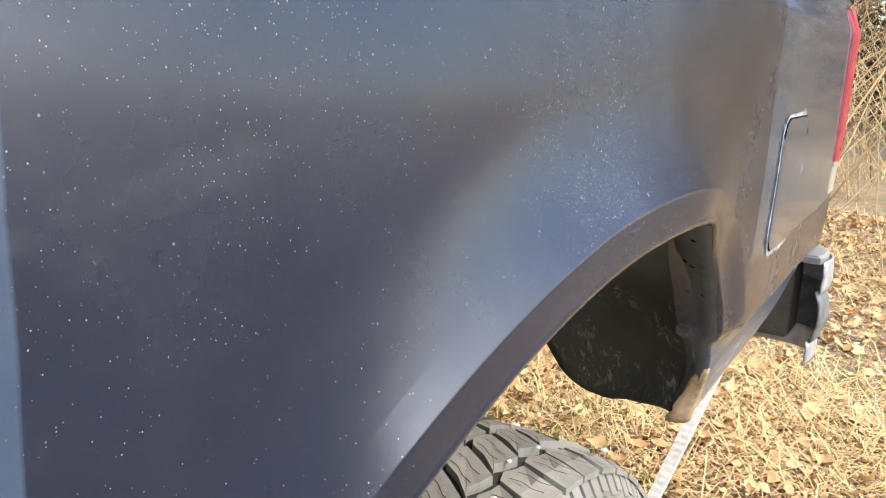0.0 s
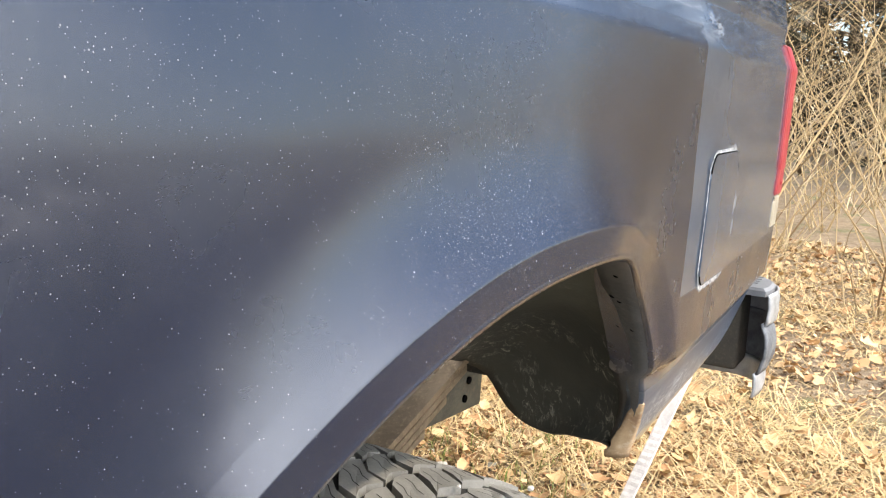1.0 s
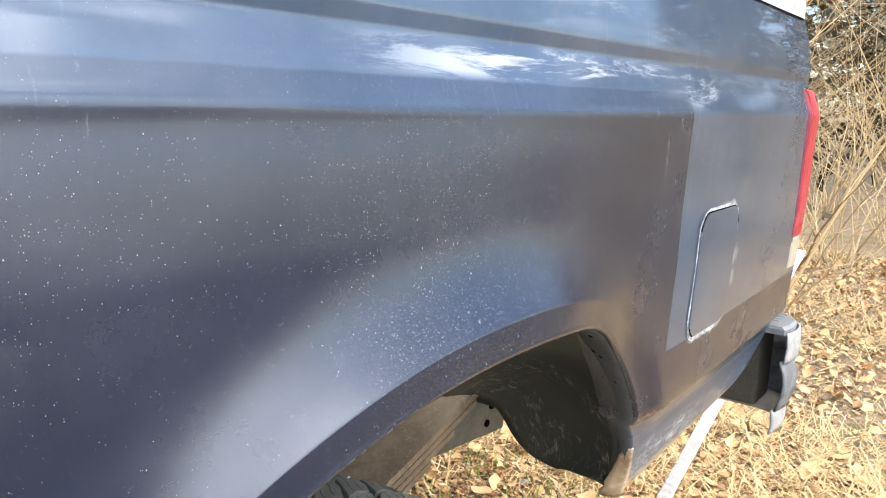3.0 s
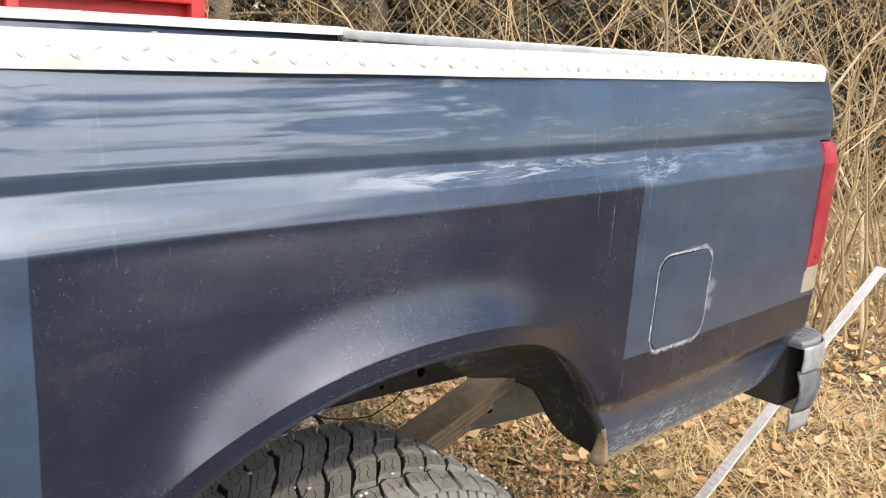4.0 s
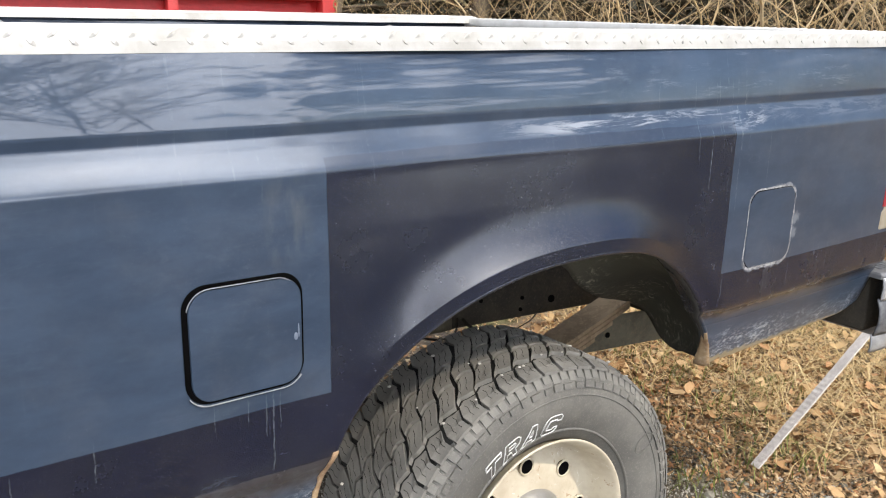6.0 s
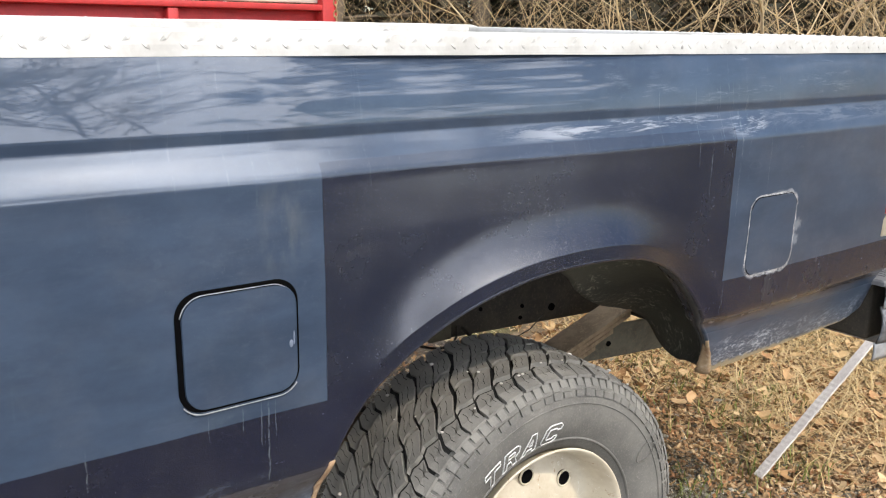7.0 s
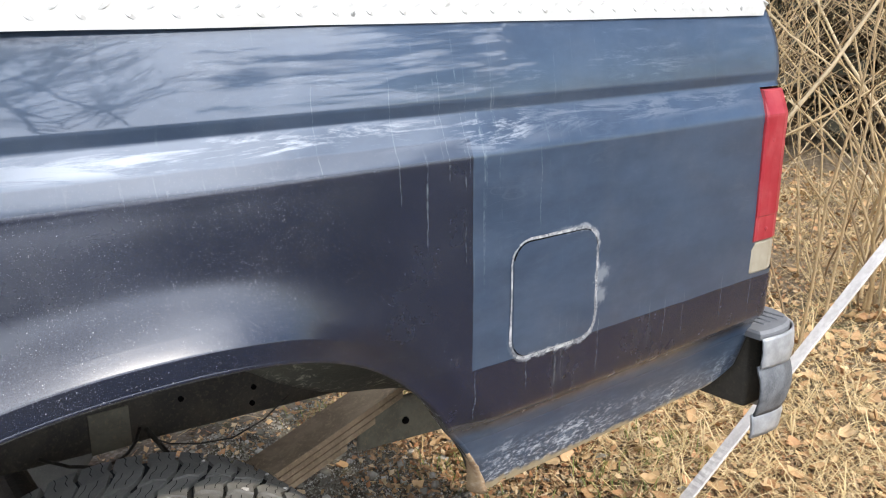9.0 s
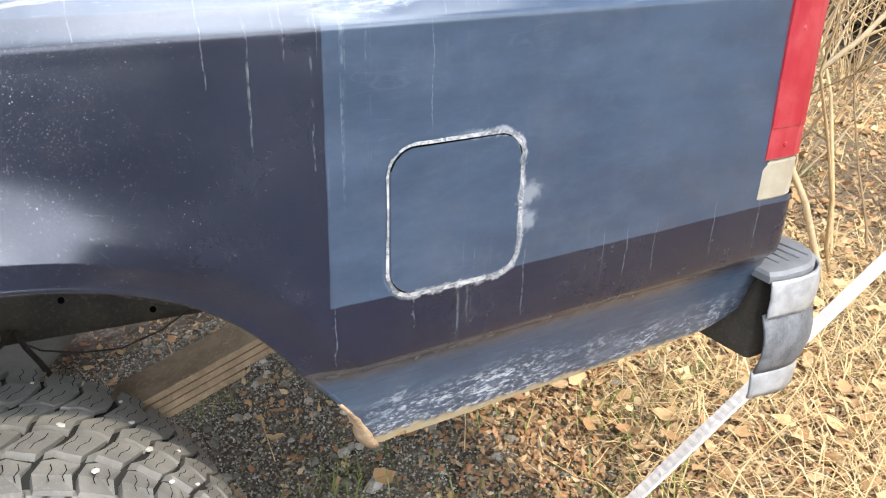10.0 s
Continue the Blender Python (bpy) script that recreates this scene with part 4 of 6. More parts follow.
def build_bed_inside():
    far = part("far_side_panel", box((2.46, 0.06, 0.735), (-0.14, 1.795, 1.0), 0.01), M_PAINT, truck, "dark blue far bed side")
    part("bed_inner_wall", box((2.44, 0.02, 0.34), (-0.14, 0.115, 1.155), 0.004), M_PAINT, truck)
    part("bed_front_wall", box((0.03, 1.66, 0.5), (-1.35, 0.93, 1.07), 0.006), M_PAINT, truck)
    part("bed_floor", box((2.44, 0.86, 0.03), (-0.14, 0.95, 0.865), 0.004), M_UNDER, truck)
    for x, w in ((-0.98, 0.76), (0.82, 0.52)):
        part("bed_floor_side", box((w, 0.38, 0.03), (x, 0.325, 0.875), 0.004), M_UNDER, truck)
    over = [p for p in ARCH if p[0] < 0.10 and p[1] > 0.61]

    def house(i, j):
        x, z = over[i]
        v = j / 9
        return Vector((x * 0.985, 0.030 + 0.49 * v, z + 0.012 + 0.02 * math.sin(math.pi * v)))
    v, f = sheet(len(over), 10, house)
    cover = [(-0.02 + 0.58 * math.cos(a), 0.58 + 0.42 * math.sin(a)) for a in np.linspace(2.40, 0.74, 24)]
    cv, cf = sheet(24, 4, lambda i, j: Vector((cover[i][0], 0.13 + 0.13 * j, cover[i][1])))
    part("wheel_well_cover", flat_mesh("wheel_well_cover", cv, cf), M_UNDER, truck).modifiers.new("skin", "SOLIDIFY").thickness = 0.003
    part("wheel_house", flat_mesh("wheel_house", v, f), M_UNDER, truck, "dark dusty steel wheel house").modifiers.new("skin", "SOLIDIFY").thickness = 0.003
    gate = part("tailgate", box((0.045, 1.66, 0.50), (1.128, 0.93, 1.085), 0.012), M_PAINT, truck, "dark blue closed tailgate")
    cap = part("tailgate_cap", box((0.075, 1.66, 0.030), (1.108, 0.925, 1.345), 0.004, Matrix.Rotation(radians(0.8), 4, "X")), M_PLATE, gate, "white tread-plate strip on top of the tailgate")
    pieces = []
    for k in range(58):
        for r in range(2):
            c = Vector((1.089 + 0.03 * r, 0.10 + k * 0.0285 + 0.014 * r, 1.3601 + 0.01396 * (0.10 + k * 0.0285 + 0.014 * r - 0.925)))
            t = 1 if (k + r) % 2 else -1
            ax, bx, up = Vector((0.0054 * t, 0.0072, 0)), Vector((0.0036, -0.0026 * t, 0)), Vector((0, 0, 0.0018))
            pieces.append(([c + ax, c + bx * 0.6 + up, c - ax, c - bx * 0.6 + up, c + bx, c - bx], [(0, 4, 1), (4, 2, 1), (2, 5, 3), (5, 0, 3), (0, 1, 3), (1, 2, 3)]))
    part("tread_bar", flat_mesh("tread_bar", *joined(pieces), smooth=False), M_PLATE, gate)
    part("rear_pillar", box((0.03, 0.10, 0.66), (1.142, 0.125, 1.00), 0.006), M_PAINT, truck)


build_bed_inside()


def build_fuel_door(cx, cz, w, h, r, chalky, label):
    """Flap with its seam: a shadow gap on the cleaner one, flaking pale filler on the other."""
    def skin(x, z):
        return side_place(x, z).y
    line = rounded_outline(w, h, r, 8)
    n = len(line)
    sx, sz = (0.0, 0.0) if chalky else (0.0028, -0.0028)
    inner = [(x + sx, z + sz) for x, z in rounded_outline(w - (0.0075 if chalky else 0.0105), h - (0.0075 if chalky else 0.0105), r - 0.003, 8)]
    rim2 = [(x + sx, z + sz) for x, z in rounded_outline(w - (0.0105 if chalky else 0.0130), h - (0.0105 if chalky else 0.0130), r - 0.005, 8)]
    tops = [Vector((cx + x, skin(cx + x, cz + z) - 0.0004, cz + z)) for x, z in inner] + [Vector((cx + x, skin(cx + x, cz + z) - 0.0032, cz + z)) for x, z in rim2]
    rings = [1.0, 0.96, 0.8, 0.6, 0.4, 0.2]
    for g in rings:
        tops += [Vector((cx + x * g, skin(cx + x * g, cz + z * g) - 0.0032, cz + z * g)) for x, z in rim2]
    tops.append(Vector((cx, skin(cx, cz) - 0.0032, cz)))
    faces = [(k, (k + 1) % n, n + (k + 1) % n, n + k) for k in range(n)]
    for g in range(len(rings) - 1):
        o = n * (2 + g)
        faces += [(o + k, o + (k + 1) % n, o + n + (k + 1) % n, o + n + k) for k in range(n)]
    o = n * (1 + len(rings))
    faces += [(o + k, o + (k + 1) % n, len(tops) - 1) for k in range(n)]
    door = part("fuel_door", flat_mesh("fuel_door", tops, [f[::-1] for f in faces], True), M_PAINT, truck, label)
    rng = random.Random(int(cx * 100) + 7)
    a, b = [], []
    for k in range(n * 4):
        q, f = divmod(k, 4)
        x = line[q][0] * (1 - f / 4) + line[(q + 1) % n][0] * f / 4
        z = line[q][1] * (1 - f / 4) + line[(q + 1) % n][1] * f / 4
        xi = inner[q][0] * (1 - f / 4) + inner[(q + 1) % n][0] * f / 4
        zi = inner[q][1] * (1 - f / 4) + inner[(q + 1) % n][1] * f / 4
        grow = 1.0 + (0.014 * noise.noise((k * 0.19, cx, 0)) + 0.012 * noise.noise((k * 0.71, cx, 4)) - 0.012 * (x < 0 and z > -0.04) + 0.016 * (x > 0.07 or z < -0.07) if chalky else 0.002 * rng.random())
        a.append(Vector((cx + x * grow, skin(cx + x, cz + z) - 0.0011, cz + z * grow)))
        b.append(Vector((cx + xi, skin(cx + xi, cz + zi) - 0.0014, cz + zi)))
    m = len(a)
    seam = flat_mesh("seam", a + b, [(m + k, m + (k + 1) % m, (k + 1) % m, k) for k in range(m)])
    part("seam", seam, M_SEAM if chalky else M_BLACK, door, "cracked pale filler round the flap" if chalky else "dark gap round the flap")
    if chalky:
        pts = [Vector((cx + x, skin(cx + x, cz + z) - 0.0026, cz + z)) for x, z in rounded_outline(w - 0.009, h - 0.009, r - 0.003, 12)]
        for a0, a1 in ((8, 24), (13, 19), (30, 36), (1, 5)):
            run = pts[a0:a1]
            v, f = tube(run, [0.0007 + 0.0006 * rng.random() for _ in run], 5)
            part("crack", flat_mesh("crack", v, f), M_BLACK, door)
    else:
        pts = [Vector((cx + x * 1.01, skin(cx + x, cz + z) - 0.0022, cz + z - 0.003)) for x, z in line if z < -h / 2 + r * 0.6]
        pts.sort(key=lambda p: p.x)
        v, f = tube(pts, [0.0007 + 0.0008 * rng.random() for _ in pts], 5)
        part("chipped_edge", flat_mesh("chipped_edge", v, f), M_CHALK_GLINT, door, "pale chipped lower edge")
        # the top edge's highlight, modelled as a thin pale tube
        pts = [Vector((cx + x * 1.0, skin(cx + x, cz + z) - 0.0024, cz + z)) for x, z in rounded_outline(w - 0.012, h - 0.012, r, 8) if z > h / 2 - r - 0.006]
        v, f = tube(sorted(pts, key=lambda p: p.x), [0.0008] * len(pts), 5)
        part("bright_edge", flat_mesh("bright_edge", v, f), M_CHALK_GLINT, door)
        # flattened pale blobs stand in for the highlight on a small dent
        for dx, dz, rx, rz in ((0.0755, -0.012, 0.0036, 0.0065), (0.0800, -0.004, 0.0014, 0.012)):
            bm = bmesh.new()
            bmesh.ops.create_uvsphere(bm, u_segments=14, v_segments=8, radius=1.0)
            bmesh.ops.transform(bm, matrix=Matrix.Translation((cx + dx, skin(cx + dx, cz + dz) - 0.0024, cz + dz)) @ Matrix.Diagonal((rx, 0.0016, rz, 1)), verts=bm.verts)
            for fc in bm.faces:
                fc.smooth = True
            part("dent_highlight", bm, M_DENT_GLINT, door, "pale spot modelled as the highlight on a dent")


build_fuel_door(-0.6505, 0.9305, 0.176, 0.168, 0.034, False, "dark blue square fuel flap with a shadow gap")
build_fuel_door(0.577, 0.933, 0.176, 0.178, 0.034, True, "blue fuel flap sealed with cracked filler")


def build_tail_light():
    """Wrap-round lamp at the bed's rear corner: red lens above, clouded reverse lens below."""
    lamp = part("tail_light", bmesh.new(), M_LENS, truck, "red wrap-round tail light with a clouded reverse lens")

    def shell(z0, z1, proud, name):
        plan = [(1.0705, 0.004), (1.072, -proud), (1.078, -proud - 0.0015), (1.100, -proud - 0.002), (1.126, -proud - 0.001), (1.140, 0.003 - proud), (1.149, 0.013), (1.152, 0.030), (1.152, 0.100)]
        cuts = sorted({z0, z0 + 0.003, z1 - 0.003, z1} | {c for c in (0.964, 0.967, 1.142, 1.1455) if z0 + 0.004 < c < z1 - 0.004} | set(np.linspace(z0 + 0.004, z1 - 0.004, 7)))

        def at(i, j):
            x, y = plan[j]
            z = cuts[i]
            sunk = 0.004 * (i in (0, len(cuts) - 1)) + 0.0012 * (z0 < z < 0.9645)
            edge = 0.010 * float(smooth01((z - z1 + 0.012) / 0.012)) * (j < 2)
            return Vector((x + 0.018 - 0.0075 * (1.19 - z) / 0.3 + edge, side_y(min(max(z, 0.86), 1.19)) + bow(1.09) + y + sunk, z))
        return flat_mesh(name, *sheet(len(cuts), len(plan), at), smooth=False)
    red = shell(0.918, 1.188, 0.004, "red_lens")
    red.materials.append(M_LENS)
    lamp.data = red
    part("reverse_lens", shell(0.858, 0.9165, 0.002, "reverse_lens"), M_CLOUDY, lamp, "dirty cream reverse lens")
    for z in (0.940, 1.100):
        bm = bmesh.new()
        bmesh.ops.create_uvsphere(bm, u_segments=10, v_segments=6, radius=0.004)
        bmesh.ops.transform(bm, matrix=Matrix.Translation((1.114, side_y(z) + bow(1.09) - 0.0055, z)) @ Matrix.Diagonal((1, 0.35, 1, 1)), verts=bm.verts)
        part("screw", bm, M_LENS, lamp)


build_tail_light()


def build_bumper():
    """End of the step bumper: ribbed pad, chrome band, scuffed grey corner, pale foot."""
    bump = part("rear_bumper", bmesh.new(), M_BUMPER, truck, "battered chrome and grey plastic step bumper")

    def wrap(z0, z1, out, name, rows=8, belly=0.0):
        def at(i, j):
            s, v = j / 27, i / (rows - 1)
            z = z0 + (z1 - z0) * v
            o = out + belly * math.sin(math.pi * v)
            if s < 0.25:
                p = Vector((1.138 + 0.064 * s * 4, 0.018 - o + 0.006 * (1 - s * 4) ** 2, z))
            elif s < 0.6:
                a = (s - 0.25) / 0.35 * math.pi / 2
                p = Vector((1.202 + (0.085 + o) * math.sin(a), 0.103 - (0.085 + o) * math.cos(a), z))
            else:
                p = Vector((1.287 + o, 0.103 + (s - 0.6) / 0.4 * 1.66, z))
            return p + Vector((0, 0.002 * noise.noise((j * 0.5, i * 0.7, z0 * 9)), 0))
        return flat_mesh(name, *sheet(rows, 28, at))
    me = wrap(0.660, 0.722, 0.010, "rear_bumper", 10, 0.003)
    me.materials.append(M_BUMPER)
    bump.data = me
    bump.modifiers.new("skin", "SOLIDIFY").thickness = 0.004
    part("corner_guard", wrap(0.560, 0.664, 0.003, "corner_guard", 10, 0.012), M_BUMP_GREY, bump, "scuffed grey plastic corner").modifiers.new("skin", "SOLIDIFY").thickness = 0.005
    part("lower_edge", wrap(0.512, 0.562, -0.002, "lower_edge", 6, 0.003), M_BUMPER, bump, "pale worn lower edge").modifiers.new("skin", "SOLIDIFY").thickness = 0.005
    plan = [(1.142, 0.060), (1.140, 0.022), (1.165, 0.016)] + [(1.202 + 0.087 * math.sin(a), 0.103 - 0.087 * math.cos(a)) for a in np.linspace(0, math.pi / 2, 10)] + [(1.289, 0.42), (1.150, 0.42)]
    inset = [(1.2155 + (x - 1.2155) * 0.95, 0.22 + (y - 0.22) * 0.97) for x, y in plan]
    m = len(plan)
    v = [Vector((x, y, 0.716)) for x, y in plan] + [Vector((x, y, 0.727)) for x, y in plan] + [Vector((x, y, 0.732)) for x, y in inset]
    f = [(k, (k + 1) % m, m + (k + 1) % m, m + k) for k in range(m)] + [(m + k, m + (k + 1) % m, 2 * m + (k + 1) % m, 2 * m + k) for k in range(m)] + [tuple(range(2 * m, 3 * m))]
    pad = part("step_pad", flat_mesh("step_pad", v, f, False), M_BUMP_BLACK, bump, "grey ribbed plastic step pad")
    # box added to keep the open hollow behind the bumper shell dark
    part("hollow_backing", box((0.10, 1.66, 0.165), (1.225, 0.90, 0.632), 0.01), M_UNDER, bump)
    for k in range(4):
        part("rib", box((0.0050, 0.125, 0.004), (1.186 + 0.022 * k, 0.108, 0.7325), 0.0015), M_BUMP_GREY, pad)
    part("bracket", box((0.10, 0.05, 0.10), (1.20, 0.60, 0.62), 0.008), M_UNDER, bump)


build_bumper()


# ------------------------------------------------------------------ wheel
AX, AZ, TR = 0.0, 0.347, 0.380
wheel = part("wheel", bmesh.new(), M_UNDER, truck, "worn all-terrain tyre on a cream steel wheel")
bm = bmesh.new()
bmesh.ops.create_cone(bm, cap_ends=True, segments=32, radius1=0.17, radius2=0.17, depth=0.10)
bmesh.ops.transform(bm, matrix=Matrix.Translation((AX, 0.24, AZ)) @ Matrix.Rotation(math.pi / 2, 4, "X"), verts=bm.verts)
bm.to_mesh(wheel.data)
bm.free()


def revolve(profile, name, n=96, smooth=True):
    """Turns (y, r) pairs about the axle."""
    def at(i, j):
        a = 2 * math.pi * i / n
        y, r = profile[j]
        return Vector((AX + r * math.sin(a), y, AZ + r * math.cos(a)))
    v, f = sheet(n + 1, len(profile), at)
    cols = len(profile)
    f = [tuple(k % (n * cols) for k in q) for q in f]
    return flat_mesh(name, v[: n * cols], f, smooth)


def build_tyre():
    tyre = part("tyre", revolve([(0.072, 0.205), (0.060, 0.217), (0.047, 0.240), (0.038, 0.266), (0.033, 0.295), (0.034, 0.32), (0.041, 0.343), (0.055, 0.358), (0.075, 0.3665), (0.12, 0.3700), (0.185, 0.3715), (0.25, 0.3700), (0.295, 0.3665), (0.315, 0.358),
                                 (0.329, 0.343), (0.336, 0.32), (0.336, 0.295), (0.33, 0.262), (0.314, 0.235), (0.30, 0.222)], "tyre", 120), M_RUBBER, wheel, "grey dusty tyre with raised sidewall lettering shapes")
    part("tread_base", revolve([(0.060, 0.3605), (0.076, 0.3675), (0.12, 0.3708), (0.185, 0.3722), (0.25, 0.3708), (0.294, 0.3675), (0.312, 0.3605)], "tread_base", 120), M_GROOVE_SHADE, wheel, "bottom of the tread grooves, coloured near black as shade")
    rng = random.Random(5)
    pieces, n = [], 50
    rows = [(0.072, 0.052, 0.0, 0.25), (0.1265, 0.051, 0.57, 0.75), (0.182, 0.052, 0.43, 0.75), (0.2375, 0.051, 0.29, 0.75), (0.291, 0.048, 0.86, 0.25)]

    def zig(ang):
        q = (ang * n / (2 * math.pi)) % 1.0
        return 0.0060 * (abs(q - 0.5) * 4 - 1)
    for r, (yc, wy, off, skew) in enumerate(rows):
        for k in range(n):
            a0 = 2 * math.pi * (k + off + 0.05 * rng.uniform(-1, 1)) / n
            la = 2 * math.pi / n * TR * (0.855 + 0.025 * rng.uniform(-1, 1))
            kink = 0.16 if r % 2 else -0.16
            out = [(-0.5, -0.5), (-0.2, -0.5), (0.1, -0.5), (0.5, -0.5), (0.5 + kink, -0.05), (0.5, 0.5), (0.2, 0.5), (-0.1, 0.5), (-0.5, 0.5), (-0.5 + kink, -0.05)]
            crown = TR - 0.004 * ((yc - 0.188) / 0.12) ** 2 - (0.003 if r in (0, 4) else 0) - 0.0008 * rng.random()
            base, top = [], []
            for t, w in out:
                ang = a0 + (t * la + skew * w * wy) / TR
                y = yc + w * wy * 0.945 + (zig(ang) if 0.06 < yc + w * wy < 0.31 and not (r == 0 and w < 0) else 0.0)
                drop = 0.010 * max(0.0, (0.062 - y) / 0.02) if r == 0 else 0
                for lst, rad, sh in ((base, crown - 0.013, 1.0), (top, crown - drop, 0.968)):
                    yy = yc + (y - yc) * sh
                    aa = a0 + (ang - a0) * sh
                    lst.append(Vector((AX + rad * math.sin(aa), yy, AZ + rad * math.cos(aa))))
            m = len(out)
            mid = sum(top, Vector()) / m
            v = base + top + [mid]
            f = [(q, (q + 1) % m, m + (q + 1) % m, m + q) for q in range(m)] + [(m + q, m + (q + 1) % m, 2 * m) for q in range(m)]
            pieces.append((v, [g[::-1] for g in f]))
    # shoulder lugs down the sidewall
    for k in range(n):
        for half in (0, 1):
            a0 = 2 * math.pi * (k + 0.5 * half) / n
            wa, r0, r1 = (0.0088, 0.346 if half else 0.342, 0.360 if half else 0.364), 0, 0
            q = []
            for yy, lift in ((0.0, 0.0), (1.0, 1.0)):
                for s, r in ((-1, wa[1]), (1, wa[1]), (1, wa[2]), (-1, wa[2])):
                    y = 0.0385 + (r - 0.338) * 0.62 - 0.0022 * lift
                    aa = a0 + s * wa[0] * (1 - 0.1 * lift) / r
                    q.append(Vector((AX + r * math.sin(aa), y + 0.006 * (1 - lift), AZ + r * math.cos(aa))))
            pieces.append((q, [(4, 5, 6, 7), (0, 1, 5, 4), (1, 2, 6, 5), (2, 3, 7, 6), (3, 0, 4, 7)]))
    # sipes: black strips just above the blocks, painting the shade of uncut slits
    slits = []
    for yc, wy, off, skew in rows:
        for k in range(n):
            for side in (-0.17, 0.15):
                a0 = 2 * math.pi * (k + off + side) / n
                zig = [(-0.34, 0.0015), (-0.12, -0.0015), (0.12, 0.0015), (0.34, -0.0015)]
                rad = TR - 0.004 * ((yc - 0.188) / 0.12) ** 2 - (0.004 if yc < 0.08 or yc > 0.3 else 0) + 0.0005
                v = []
                for w, da in zig:
                    for o in (-0.0005, 0.0005):
                        ang = a0 + (da + o + skew * w * wy) / TR
                        v.append(Vector((AX + rad * math.sin(ang), yc + w * wy, AZ + rad * math.cos(ang))))
                slits.append((v, [(0, 1, 3, 2), (2, 3, 5, 4), (4, 5, 7, 6)]))
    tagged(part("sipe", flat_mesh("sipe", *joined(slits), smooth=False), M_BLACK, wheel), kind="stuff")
    tread = part("tread", flat_mesh("tread", *joined(pieces), smooth=False), M_TREAD, wheel, "chunky worn all-terrain tread")
    part("sidewall_ring", revolve([(0.0338, 0.311), (0.0318, 0.3115), (0.0318, 0.3130), (0.0345, 0.3135)], "sidewall_ring", 120), M_RUBBER, wheel)
    part("rim_guard_ring", revolve([(0.052, 0.232), (0.047, 0.233), (0.0455, 0.236), (0.049, 0.239)], "rim_guard_ring", 120), M_RUBBER, wheel)
    # the white outlined letters on the sidewall
    outline = {"T": [[(0, 1), (1, 1), (1, 0.76), (0.63, 0.76), (0.63, 0), (0.37, 0), (0.37, 0.76), (0, 0.76)]],
               "R": [[(0, 0), (0, 1), (0.75, 1), (0.97, 0.86), (0.97, 0.56), (0.76, 0.42), (1, 0), (0.72, 0), (0.5, 0.36), (0.26, 0.36), (0.26, 0)], [(0.26, 0.78), (0.64, 0.78), (0.71, 0.69), (0.64, 0.58), (0.26, 0.58)]],
               "A": [[(0, 0), (0.36, 1), (0.64, 1), (1, 0), (0.74, 0), (0.67, 0.2), (0.33, 0.2), (0.26, 0)], [(0.40, 0.40), (0.60, 0.40), (0.50, 0.74)]],
               "C": [[(0.98, 0.68), (0.98, 0.88), (0.82, 1), (0.2, 1), (0, 0.84), (0, 0.16), (0.2, 0), (0.82, 0), (0.98, 0.12), (0.98, 0.34), (0.74, 0.34), (0.70, 0.24), (0.30, 0.24), (0.26, 0.30), (0.26, 0.70), (0.30, 0.76), (0.70, 0.76), (0.74, 0.68)]]}
    flank_y = lambda r: float(np.interp(r, (0.217, 0.240, 0.266, 0.295, 0.32), (0.060, 0.047, 0.038, 0.033, 0.034)))  # noqa: E731
    for a_mid, letters in ((-19.0, "TRAC"), (-66.0, "A"), (161.0, "TRAC"), (114.0, "A")):
        for k, sign in enumerate(letters):
            a0 = a_mid + (k - (len(letters) - 1) / 2) * 11.4
            loops = []
            for loop in outline[sign]:
                dense = []
                for (x0, z0), (x1, z1) in zip(loop, loop[1:] + loop[:1]):
                    dense += [(x0 + (x1 - x0) * q / 3, z0 + (z1 - z0) * q / 3) for q in range(3)]
                pts = []
                for x, z in dense:
                    aa, rr = radians(a0) + ((x - 0.5) * 0.040 + 0.016 * (z - 0.5)) / 0.259, 0.237 + 0.040 * z
                    pts.append(Vector((AX + rr * math.sin(aa), flank_y(rr) - 0.0010, AZ + rr * math.cos(aa))))
                loops.append(tube(pts + pts[:1], [0.0013] * (len(pts) + 1), 5, False))
            part("raised_letter", flat_mesh("raised_letter", *joined(loops)), M_WHITE, wheel, "white outlined raised letter")
    # small moulded oval and studs, the same grey as the rubber
    pts = [Vector((AX + (0.296 + 0.028 * math.sin(w)) * math.sin(1.05 + 0.055 * math.cos(w)), 0.0325, AZ + (0.296 + 0.028 * math.sin(w)) * math.cos(1.05 + 0.055 * math.cos(w)))) for w in np.linspace(0, 2 * math.pi, 25)]
    part("moulded_oval", flat_mesh("moulded_oval", *tube(pts, [0.0010] * 25, 5, False)), M_RUBBER, wheel)
    # small steps moulded below the shoulder
    steps = []
    for k in range(75):
        a0 = 2 * math.pi * (k + 0.2 * rng.random()) / 75
        wide, r0, r1 = 0.0105 + 0.003 * (k % 2), 0.3275, 0.3385 + 0.003 * (k % 3 == 0)
        q = []
        for lift in (0, 1):
            for sgn, r in ((-1, r0), (1, r0), (1, r1), (-1, r1)):
                aa = a0 + sgn * wide * (1 - 0.12 * lift) / r
                q.append(Vector((AX + r * math.sin(aa), 0.0355 + (r - 0.33) * 0.33 + 0.004 * (1 - lift) - 0.0022, AZ + r * math.cos(aa))))
        steps.append((q, [(4, 5, 6, 7), (0, 1, 5, 4), (1, 2, 6, 5), (2, 3, 7, 6), (3, 0, 4, 7)]))
    tagged(part("shoulder_step", flat_mesh("shoulder_step", *joined(steps), smooth=False), M_RUBBER, wheel), kind="stuff")
